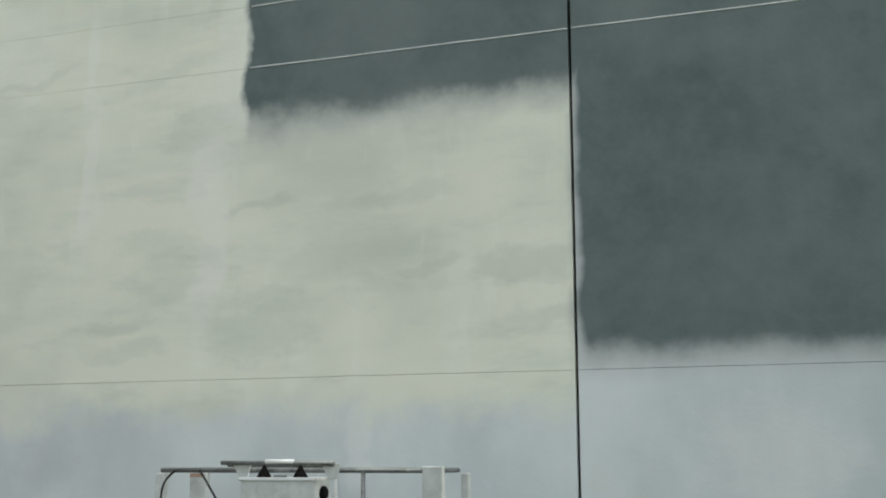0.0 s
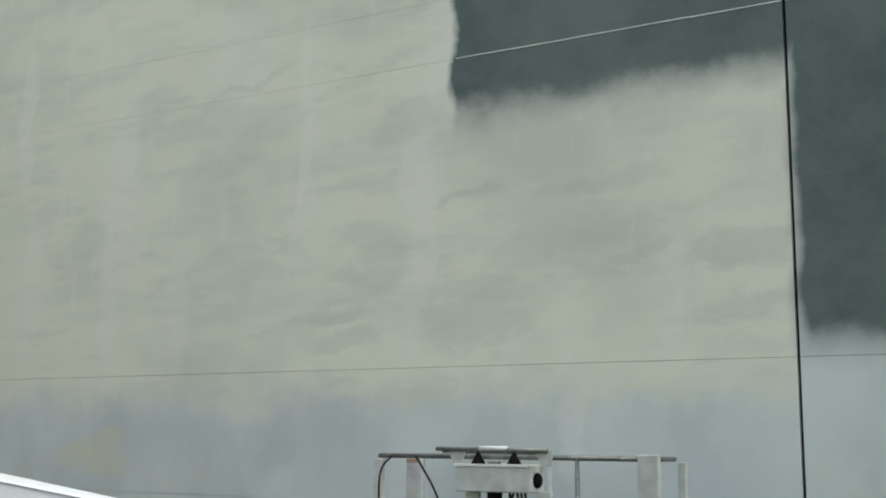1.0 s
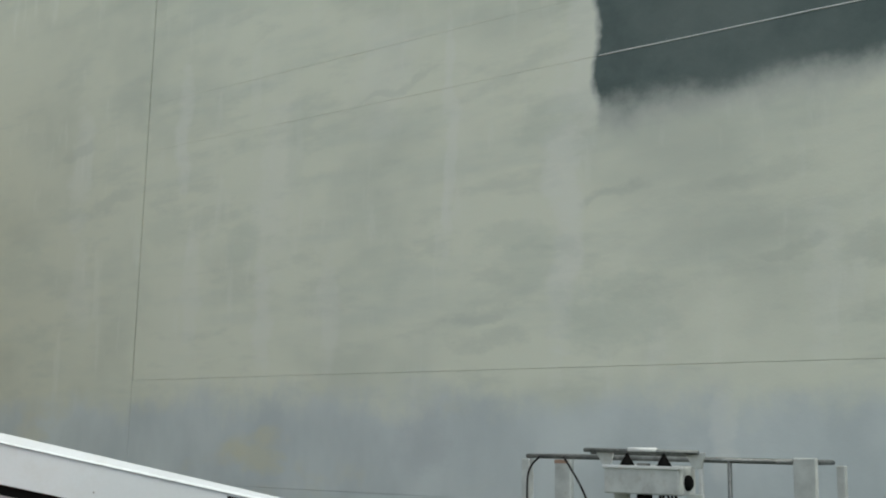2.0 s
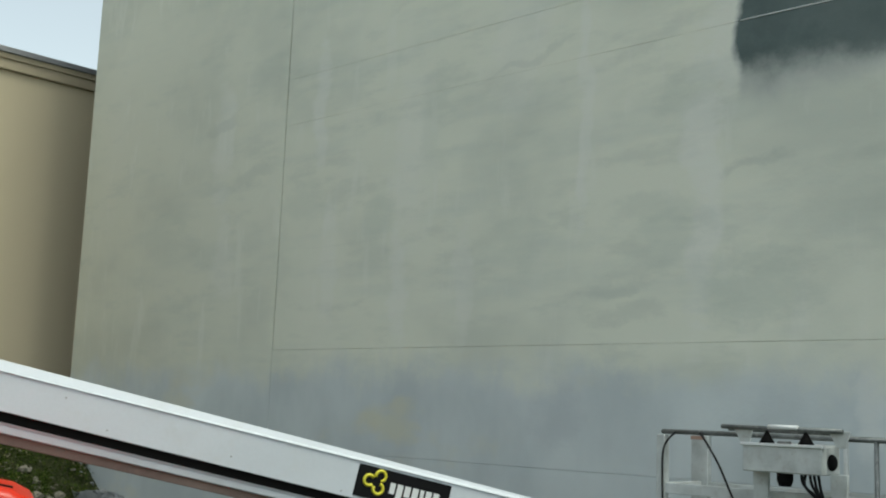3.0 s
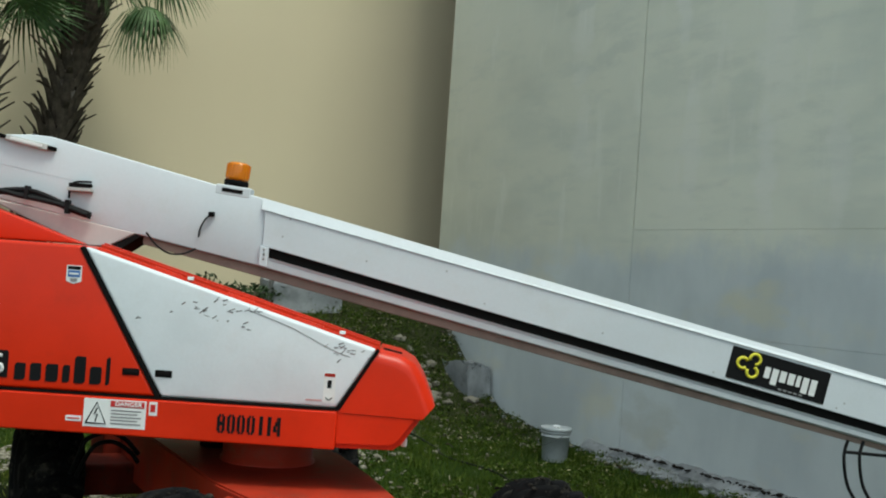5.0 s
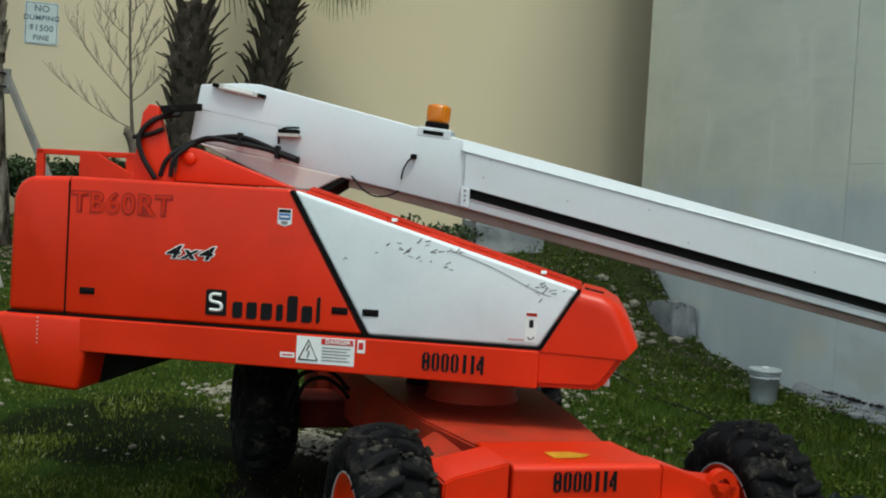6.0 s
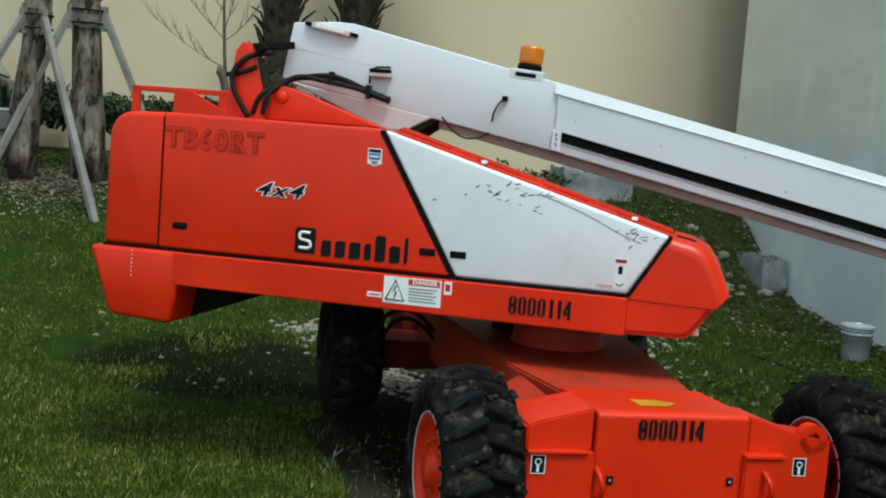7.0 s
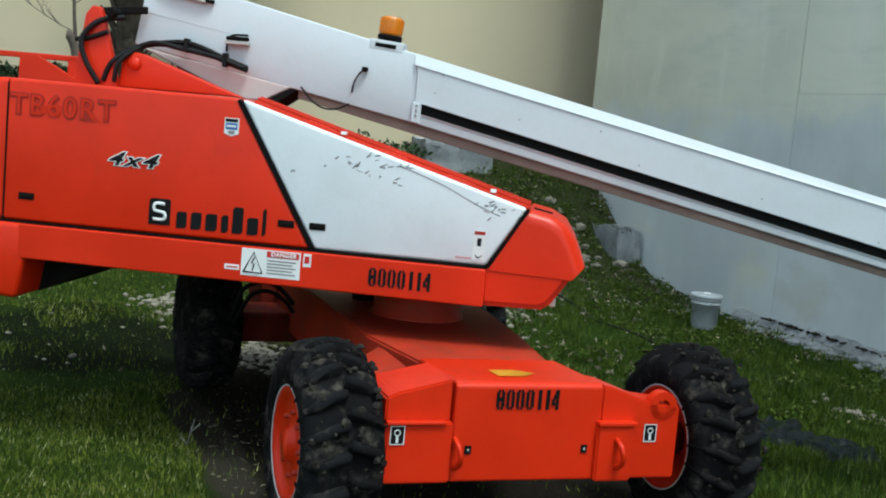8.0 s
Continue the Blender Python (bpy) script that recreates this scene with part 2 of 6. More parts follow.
    band = ramp_of(n, l, math_of(n, l, 'ADD', z, math_of(n, l, 'MULTIPLY', math_of(n, l, 'SUBTRACT', wob, 0.5), 0.9)), 2.35, 2.85)
    right = ramp_of(n, l, x, -1.89, -1.86)
    band = math_of(n, l, 'MULTIPLY', band, math_of(n, l, 'SUBTRACT', 1.0, right))
    col = mix_of(n, l, band, low, cream)
    # bare dark concrete
    dark = mix_of(n, l, ramp_of(n, l, cloud, 0.25, 0.8), (0.088, 0.120, 0.119), (0.131, 0.168, 0.165))
    dark = mix_of(n, l, math_of(n, l, 'MULTIPLY', ramp_of(n, l, cloud_f, 0.42, 0.72), 0.55), dark, (0.184, 0.218, 0.212))
    xe = math_of(n, l, 'ADD', x, math_of(n, l, 'MULTIPLY', math_of(n, l, 'SUBTRACT', wob_s, 0.5), 0.30))
    ze = math_of(n, l, 'ADD', z, math_of(n, l, 'MULTIPLY', math_of(n, l, 'SUBTRACT', wob, 0.5), 0.5))
    upper = math_of(n, l, 'MULTIPLY', ramp_of(n, l, xe, -4.97, -4.88), ramp_of(n, l, ze, 4.94, 5.42))
    xr = math_of(n, l, 'ADD', x, math_of(n, l, 'MULTIPLY', math_of(n, l, 'SUBTRACT', wob_s, 0.5), 0.16))
    zr = math_of(n, l, 'ADD', z, math_of(n, l, 'MULTIPLY', math_of(n, l, 'SUBTRACT', wob, 0.5), 0.35))
    lower = math_of(n, l, 'MULTIPLY', ramp_of(n, l, xr, -1.95, -1.79), ramp_of(n, l, zr, 2.72, 3.14))
    bare = math_of(n, l, 'MAXIMUM', upper, lower)
    fringe = math_of(n, l, 'MULTIPLY', math_of(n, l, 'MULTIPLY', bare, math_of(n, l, 'SUBTRACT', 1.0, bare)), 1.0)
    col = mix_of(n, l, bare, col, dark)
    col = mix_of(n, l, fringe, col, (0.820, 0.820, 0.806))
    l.new(col, b.inputs["Base Color"])
    b.inputs["Roughness"].default_value = 0.85
    bump_of(n, l, b, math_of(n, l, 'ADD', math_of(n, l, 'MULTIPLY', wob, 4.0), math_of(n, l, 'MULTIPLY', grain, 0.5)), 0.16, 0.012)
    return m


def stucco():
    m, n, l, b = nodes_of("beige_stucco")
    pos = n.new("ShaderNodeNewGeometry").outputs["Position"]
    col = mix_of(n, l, noise_of(n, l, pos, 0.4, 4), (0.60, 0.51, 0.35), (0.65, 0.56, 0.39))
    col = mix_of(n, l, math_of(n, l, 'MULTIPLY', noise_of(n, l, pos, 1.2, 5, stretch=(1, 1, 0.15)), 0.3), col, (0.54, 0.46, 0.32))
    l.new(col, b.inputs["Base Color"])
    b.inputs["Roughness"].default_value = 0.9
    bump_of(n, l, b, noise_of(n, l, pos, 60, 4), 0.3, 0.01)
    return m


def turf():
    """Lawn soil: green thatch, with bare muddy dirt and pale marl showing through."""
    m, n, l, b = nodes_of("worn_lawn_soil")
    pos = n.new("ShaderNodeNewGeometry").outputs["Position"]
    big, mid, small = noise_of(n, l, pos, 0.5, 5), noise_of(n, l, pos, 2.5, 6, rough=0.7), noise_of(n, l, pos, 30, 4)
    green = mix_of(n, l, mid, (0.010, 0.022, 0.003), (0.028, 0.048, 0.008))
    # mud darkened to near black, carrying the shade under the lift
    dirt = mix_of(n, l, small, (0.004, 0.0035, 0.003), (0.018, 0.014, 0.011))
    sep = n.new("ShaderNodeSeparateXYZ")
    l.new(pos, sep.inputs[0])
    x, y = sep.outputs["X"], sep.outputs["Y"]
    # rut mask spans the lift's footprint: muddy ruts and painted shade together
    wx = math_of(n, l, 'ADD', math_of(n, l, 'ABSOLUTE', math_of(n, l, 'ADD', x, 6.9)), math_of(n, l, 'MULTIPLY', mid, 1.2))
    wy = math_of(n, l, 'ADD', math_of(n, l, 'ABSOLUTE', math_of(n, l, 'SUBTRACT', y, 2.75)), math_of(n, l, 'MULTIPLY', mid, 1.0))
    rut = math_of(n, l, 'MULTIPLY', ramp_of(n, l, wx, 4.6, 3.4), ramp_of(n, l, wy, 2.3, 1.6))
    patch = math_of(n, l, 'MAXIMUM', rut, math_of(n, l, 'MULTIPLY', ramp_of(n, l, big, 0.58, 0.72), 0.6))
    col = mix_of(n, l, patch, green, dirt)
    # churned brown clay beside the front wheel, tail shadow painted behind the rear one
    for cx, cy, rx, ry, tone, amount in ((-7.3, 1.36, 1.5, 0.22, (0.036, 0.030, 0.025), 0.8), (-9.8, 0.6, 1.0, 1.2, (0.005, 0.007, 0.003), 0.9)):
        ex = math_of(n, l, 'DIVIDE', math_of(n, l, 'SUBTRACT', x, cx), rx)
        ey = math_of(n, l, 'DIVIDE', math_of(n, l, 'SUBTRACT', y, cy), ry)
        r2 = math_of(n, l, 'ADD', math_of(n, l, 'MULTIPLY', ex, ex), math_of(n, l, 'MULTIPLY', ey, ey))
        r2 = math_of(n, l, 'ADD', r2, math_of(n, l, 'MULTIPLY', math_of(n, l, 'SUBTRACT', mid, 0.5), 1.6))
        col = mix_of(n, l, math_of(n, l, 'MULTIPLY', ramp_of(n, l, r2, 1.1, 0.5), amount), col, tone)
    litter = math_of(n, l, 'MULTIPLY', ramp_of(n, l, math_of(n, l, 'ADD', x, math_of(n, l, 'MULTIPLY', mid, 2.0)), -11.0, -13.0), ramp_of(n, l, y, 4.0, 6.0))
    col = mix_of(n, l, math_of(n, l, 'MULTIPLY', litter, 0.42), col, mix_of(n, l, ramp_of(n, l, small, 0.35, 0.65), (0.022, 0.019, 0.012), (0.105, 0.09, 0.062)))
    pale = ramp_of(n, l, noise_of(n, l, pos, 5, 6, rough=0.75), 0.62, 0.72)
    side = ramp_of(n, l, y, 3.0, 5.0)
    col = mix_of(n, l, math_of(n, l, 'MULTIPLY', pale, math_of(n, l, 'MULTIPLY', side, 0.8)), col, (0.33, 0.3, 0.23))
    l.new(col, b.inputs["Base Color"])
    b.inputs["Roughness"].default_value = 0.95
    b.inputs["Specular IOR Level"].default_value = 0.05
    bump_of(n, l, b, math_of(n, l, 'ADD', mid, small), 0.8, 0.04)
    return m


def blades():
    m, n, l, b = nodes_of("grass_blades")
    pos = n.new("ShaderNodeNewGeometry")
    rnd = pos.outputs["Random Per Island"]
    col = mix_of(n, l, rnd, (0.020, 0.047, 0.003), (0.170, 0.190, 0.030))
    dry = ramp_of(n, l, rnd, 0.88, 0.96)
    col = mix_of(n, l, dry, col, (0.32, 0.33, 0.15))
    sep = n.new("ShaderNodeSeparateXYZ")
    l.new(pos.outputs["Position"], sep.inputs[0])
    weeds = math_of(n, l, 'ADD', sep.outputs["Y"], math_of(n, l, 'MULTIPLY', noise_of(n, l, pos.outputs["Position"], 1.4, 5), 1.6))
    col = mix_of(n, l, math_of(n, l, 'MULTIPLY', ramp_of(n, l, weeds, 3.6, 5.0), 0.6), col, (0.032, 0.062, 0.005))
    tuft = noise_of(n, l, pos.outputs["Position"], 2.2, 5)
    col = mix_of(n, l, math_of(n, l, 'MULTIPLY', ramp_of(n, l, tuft, 0.44, 0.64), 0.5), col, (0.016, 0.042, 0.003))
    shade = noise_of(n, l, pos.outputs["Position"], 7.0, 4, rough=0.65)
    col = mix_of(n, l, math_of(n, l, 'MULTIPLY', ramp_of(n, l, shade, 0.5, 0.68), 0.4), col, (0.010, 0.022, 0.002))
    l.new(col, b.inputs["Base Color"])
    b.inputs["Roughness"].default_value = 0.7
    b.inputs["Specular IOR Level"].default_value = 0.08
    return m


def flaky_bark():
    """Palm bark: pale flakes lifting from dark fibrous wood, drawn out along the trunk."""
    m, n, l, b = nodes_of("flaky_palm_bark")
    co = n.new("ShaderNodeTexCoord").outputs["Object"]
    flake = noise_of(n, l, co, 5.0, 7, stretch=(1.5, 1.5, 0.55), rough=0.68)
    patch = noise_of(n, l, co, 2.1, 4, stretch=(1.3, 1.3, 0.6))
    fibre = noise_of(n, l, co, 38, 4, stretch=(1.6, 1.6, 0.12))
    col = mix_of(n, l, ramp_of(n, l, patch, 0.35, 0.66), (0.120, 0.092, 0.070), (0.27, 0.245, 0.21))
    col = mix_of(n, l, ramp_of(n, l, flake, 0.53, 0.58), col, (0.030, 0.022, 0.017))
    col = mix_of(n, l, math_of(n, l, 'MULTIPLY', ramp_of(n, l, flake, 0.44, 0.36), 0.8), col, (0.36, 0.335, 0.30))
    col = mix_of(n, l, math_of(n, l, 'MULTIPLY', fibre, 0.5), col, (0.06, 0.048, 0.038))
    l.new(col, b.inputs["Base Color"])
    b.inputs["Roughness"].default_value = 0.95
    b.inputs["Specular IOR Level"].default_value = 0.1
    bump_of(n, l, b, math_of(n, l, 'SUBTRACT', fibre, math_of(n, l, 'MULTIPLY', ramp_of(n, l, flake, 0.48, 0.6), 2.0)), 0.9, 0.03)
    return m


def leafy(name, low, high, dry, dry_from):
    """Small leaves, each of its own tone between two greens, some of them dry."""
    m, n, l, b = nodes_of(name)
    rnd = n.new("ShaderNodeNewGeometry").outputs["Random Per Island"]
    col = mix_of(n, l, rnd, low, high)
    col = mix_of(n, l, ramp_of(n, l, rnd, dry_from, dry_from + 0.03), col, dry)
    l.new(col, b.inputs["Base Color"])
    b.inputs["Roughness"].default_value = 0.7
    b.inputs["Specular IOR Level"].default_value = 0.12
    return m


AMBER, WALL, STUCCO, TURF, GRASS = amber_lens(), wall_paint(), stucco(), turf(), blades()
BARK = flaky_bark()
WEED = leafy("weed_leaves", (0.020, 0.046, 0.005), (0.085, 0.115, 0.016), (0.30, 0.27, 0.15), 0.93)
DRY_LEAF = leafy("bleached_fallen_leaves", (0.12, 0.11, 0.07), (0.31, 0.29, 0.22), (0.08, 0.065, 0.045), 0.75)
DARK_GREY = surface("dark_grey_low_bounce", (0.13, 0.13, 0.125), 0.9, vary=0.2, coarse=0.8, fine=20, bump=0.3)
MUD = surface("drying_mud", (0.016, 0.014, 0.012), 0.9, vary=0.4, coarse=14, fine=60, bump=0.5, dirt=(0.16, 0.15, 0.13), dirt_amount=0.6, gloss=0.08)


# ---- building blocks ----
def part(name, bm, material, parent=None, label="", at=None):
    me = bpy.data.meshes.new(name)
    bm.normal_update()
    bm.to_mesh(me)
    bm.free()
    me.materials.append(material)
    ob = new(name, me)
    if parent is not None:
        ob.parent = parent
    if at is not None:
        ob.matrix_basis = at
    if label:
        tagged(ob, label)
    return ob


def smooth(ob, angle=35):
    me = ob.data
    me.shade_smooth()
    me.set_sharp_from_angle(angle=radians(angle))
    return ob


def empty(name, m, label, category, kind="", group=""):
    ob = new(name)
    ob.empty_display_size = 0.2
    ob.matrix_basis = m
    return tagged(ob, label, category, group, kind)


def box(lo, hi, bevel=0.0, bm=None):
    own = bm is None
    bm = bm or bmesh.new()
    vs = [bm.verts.new((x, y, z)) for x in (lo[0], hi[0]) for y in (lo[1], hi[1]) for z in (lo[2], hi[2])]
    fs = [bm.faces.new([vs[i] for i in f]) for f in ((0, 1, 3, 2), (4, 6, 7, 5), (0, 4, 5, 1), (2, 3, 7, 6), (0, 2, 6, 4), (1, 5, 7, 3))]
    if bevel:
        es = list({e for f in fs for e in f.edges})
        bmesh.ops.bevel(bm, geom=es, offset=bevel, segments=2, profile=0.5, affect='EDGES')
    return bm


def prism(profile, y0, y1, bevel=0.0, segments=2, bm=None):
    """A profile of (x, z) points, thick from y0 to y1."""
    bm = bm or bmesh.new()
    a = [bm.verts.new((x, y0, z)) for x, z in profile]
    b = [bm.verts.new((x, y1, z)) for x, z in profile]
    k = len(profile)
    fs = [bm.faces.new(a), bm.faces.new(b[::-1])]
    fs += [bm.faces.new((a[i], b[i], b[(i + 1) % k], a[(i + 1) % k])) for i in range(k)]
    bmesh.ops.recalc_face_normals(bm, faces=fs)
    if bevel:
        bmesh.ops.bevel(bm, geom=list({e for f in fs for e in f.edges}), offset=bevel, segments=segments, profile=0.5, affect='EDGES')
    return bm


def tube(points, radius, sides=8, bm=None, caps=True):
    """A round bar along a line of points; radius one number or one a point."""
    bm = bm or bmesh.new()
    pts = [Vector(p) for p in points]
    rad = radius if isinstance(radius, (list, tuple)) else [radius] * len(pts)
    rings = []
    ref = None
    for i, p in enumerate(pts):
        d = (pts[min(i + 1, len(pts) - 1)] - pts[max(i - 1, 0)]).normalized()
        if ref is None or abs(d.dot(ref)) > 0.99:
            ref = Vector((0, 0, 1)) if abs(d.z) < 0.9 else Vector((1, 0, 0))
        s = d.cross(ref).normalized()
        u = s.cross(d).normalized()
        ref = u
        rings.append([bm.verts.new(p + rad[i] * (math.cos(k * math.tau / sides) * s + math.sin(k * math.tau / sides) * u)) for k in range(sides)])
    for r, q in zip(rings, rings[1:]):
        for k in range(sides):
            f = bm.faces.new((r[k], r[(k + 1) % sides], q[(k + 1) % sides], q[k]))
            f.smooth = True
    if caps:
        bm.faces.new(rings[0][::-1])
        bm.faces.new(rings[-1])
    return bm


def arc(points, steps=8):
    """A smooth line through the points."""
    pts = [Vector(p) for p in points]
    out = []
    for i in range(len(pts) - 1):
        p0, p1, p2, p3 = pts[max(i - 1, 0)], pts[i], pts[i + 1], pts[min(i + 2, len(pts) - 1)]
        for k in range(steps):
            t = k / steps
            out.append(0.5 * ((2 * p1) + (p2 - p0) * t + (2 * p0 - 5 * p1 + 4 * p2 - p3) * t * t + (3 * p1 - p0 - 3 * p2 + p3) * t ** 3))
    return out + [pts[-1]]


def lathe(profile, sides=24, axis='Z', bm=None, caps=True):
    """Turns (radius, height) points round an axis."""
    bm = bm or bmesh.new()
    rings = []
    for r, h in profile:
        ring = []
        for k in range(sides):
            c, s = math.cos(k * math.tau / sides), math.sin(k * math.tau / sides)
            ring.append(bm.verts.new((r * c, r * s, h) if axis == 'Z' else (r * c, h, r * s)))
        rings.append(ring)
    for a, b in zip(rings, rings[1:]):
        for k in range(sides):
            f = bm.faces.new((a[k], a[(k + 1) % sides], b[(k + 1) % sides], b[k]))
            f.smooth = True
    if caps:
        bm.faces.new(rings[0])
        bm.faces.new(rings[-1])
    bmesh.ops.recalc_face_normals(bm, faces=bm.faces[:])
    return bm


def writing(name, text, size, material, parent, m, label="", offset=0.0, extrude=0.0015, shear=0.0, spacing=1.0):
    cu = bpy.data.curves.new(name, 'FONT')
    cu.body, cu.size, cu.extrude, cu.offset, cu.shear = text, size, extrude, offset, shear
    cu.align_x, cu.align_y, cu.space_character = 'CENTER', 'CENTER', spacing
    tmp = bpy.data.objects.new(name, cu)
    me = bpy.data.meshes.new_from_object(tmp)
    bpy.data.objects.remove(tmp)
    me.materials.append(material)
    ob = new(name, me)
    ob.parent = parent
    ob.matrix_basis = m
    if label:
        tagged(ob, label)
    return ob


def step(a, b, v):
    t = min(1, max(0, (v - a) / (b - a)))
    return t * t * (3 - 2 * t)


def rise(x, y):
    """Height of the ground: level round the lift, a bank up to the beige building, steeper by the grey corner."""
    d = -x
    bank = 1.62 * step(8.6, 17.5, d)
    wall = 0.95 * (min(1.25, max(0, (d - 10.3) / 6.2)) ** 2.8)
    w = step(4.5, 7.8, y)
    z = bank * (1 - w) + wall * w
    z += 0.72 * math.exp(-((x + 16.15) / 1.1) ** 2 - ((y - 8.5) / 1.1) ** 2)   # spoil heap at the corner
    fade = 1 - step(26, 40, math.hypot(x, y))
    bumps = 0.035 * noise.noise(Vector((x * 0.9, y * 0.9, 0))) + 0.012 * noise.noise(Vector((x * 4, y * 4, 3)))
    bumps += 0.07 * step(4.5, 6.5, y) * step(-11, -13.5, x) * noise.noise(Vector((x * 2.2, y * 2.2, 9)))
    rut = -0.03 * (step(0.45, 0.1, abs(y - 1.55)) + step(0.45, 0.1, abs(y - 3.65))) * step(-2, -3.5, x) * step(-11, -9, x)
    return z * fade + (bumps + rut) * step(45, 30, math.hypot(x, y))


# ---- ground ----
def make_ground():
    fine = [v for v in np.arange(-24, 6.01, 0.16)]
    xs = [-900, -300, -120, -60, -40, -30] + fine + [9, 14, 25, 60, 150, 400, 900]
    ys = [-900, -300, -120, -60, -40, -25, -14, -10] + [v for v in np.arange(-7, 10.2, 0.16)] + [13, 20, 40, 80, 200, 900]
    verts = [(x, y, rise(x, y)) for x in xs for y in ys]
    k = len(ys)
    faces = [(i * k + j, (i + 1) * k + j, (i + 1) * k + j + 1, i * k + j + 1) for i in range(len(xs) - 1) for j in range(k - 1)]
    me = bpy.data.meshes.new("ground")
    me.from_pydata(verts, [], faces)
    me.shade_smooth()
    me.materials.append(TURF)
    return tagged(new("ground", me), "worn green lawn with muddy ruts rising to a bank", "ground", kind="structure")


ground = make_ground()

# ---- grey tilt-up building ----
# ROOF_Z lies out of view; raised to shade the beige wall near the corner
WALL_Y, CORNER_X, EAST_X, ROOF_Z = 8.9, -16.45, 9.0, 13.0
grey = empty("concrete_building", pose(0, WALL_Y, 0), "tall windowless concrete building with patchy grey and cream primer", "building", "structure")


def make_grey_building():
    back = box((CORNER_X + 0.02, 0.06, -0.5), (EAST_X, 14, ROOF_Z - 0.15))
    part("wall_core", back, DARK, grey)
    roof = box((CORNER_X - 0.03, -0.04, ROOF_Z - 0.15), (EAST_X + 0.03, 14.05, ROOF_Z + 0.05), 0.015)
    part("roof", roof, ROOFING, grey)
    cols = [(CORNER_X, -11.420), (-11.400, -1.888), (-1.862, 5.0), (5.02, EAST_X)]
    levels = [-0.4, 1.67, 2.87, 5.75, 6.36, 8.9, ROOF_Z - 0.15]
    for x0, x1 in cols:
        for z0, z1 in zip(levels, levels[1:]) if x0 > CORNER_X else ((levels[0], levels[-1]),):
            gap = 0.011 if x0 == -11.400 and z1 < 2.9 else 0.0
            part("wall_panel", box((x0 - gap, 0, z0 + (0.0012 if z0 < 5 else 0.0005)), (x1, 0.07, z1 - (0.0012 if z1 < 5 else 0.0005)), 0.003), WALL, grey)
    # unseen side panels, darkened to keep bounced light out of the gap
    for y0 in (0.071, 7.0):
        part("wall_panel", box((CORNER_X, y0, -0.4), (CORNER_X + 0.07, y0 + 6.9, ROOF_Z - 0.15)), DARK_GREY, grey)
    # pale filler left in the level joints across the bare dark concrete
    for z in (5.75, 6.36):
        for x0, x1 in ((-4.9, -1.89), (-1.86, 5.0)):
            part("joint_filler", tube(arc([(x0 + (x1 - x0) * i / 9, -0.001, z + random.uniform(-0.004, 0.004)) for i in range(10)], 2), 0.006, 5), DECAL_WHITE, grey, "pale filler bead in a wall joint")


make_grey_building()

# ---- beige building ----
BEIGE_X = -18.0
beige = empty("beige_building", pose(BEIGE_X, 0, 0), "beige stucco building with a moulded cornice and grey coping", "building", "structure")
part("wall", box((-14, -30, 0.2), (0, 24, 7.70)), STUCCO, beige)
part("cornice", prism([(-0.2, 7.53), (0.05, 7.53), (0.06, 7.55), (0.06, 7.70), (0.09, 7.715), (0.095, 7.80), (-0.2, 7.80)], -30.1, 24.1), BEIGE_TRIM, beige)
part("coping", box((-14.1, -30.2, 7.80), (0.13, 24.2, 7.90), 0.01), COPING, beige)

# ---- boom lift ----
# lift frame: origin on the turntable axis at ground level, x along the chassis
LIFT = pose(-6.95, 2.60, 0)
lift = empty("boom_lift", LIFT, "orange-red self-propelled boom lift with a white telescopic boom, parked on grass", "boom lift")
TURN = pose(0, 0, 0, 0, 0, 63)     # upper works, turned on the axis: x along the boom, -y the side with the doors
SIDE = -0.95                       # door side of the cowling
BOOM_SIDE = -0.21


def up(name, bm, material, label="", parent=None):
    """A part of the upper works."""
    if parent is not None:
        return part(name, bm, material, parent, label)
    return part(name, bm, material, lift, label, TURN)


def on_side(u, z, y=SIDE - 0.004, lean=0):
    """The pose of a flat decal on the door side: its x along the boom, its y up."""
    return TURN @ pose(u, y, z, 90, 0, 0) @ pose(0, 0, 0, 0, 0, lean)


def top(u):
    """Height of the boom's top edge."""
    return 2.506 - 0.2184 * u


BOOM_LINES = {"top": (2.506, -0.2184), "lip": (2.438, -0.2098), "slot_top": (2.214, -0.2182), "slot_foot": (2.153, -0.2171), "foot": (2.091, -0.2166), "under": (2.020, -0.208)}


def edge(line, u):
    z, s = BOOM_LINES[line]
    return z + s * u


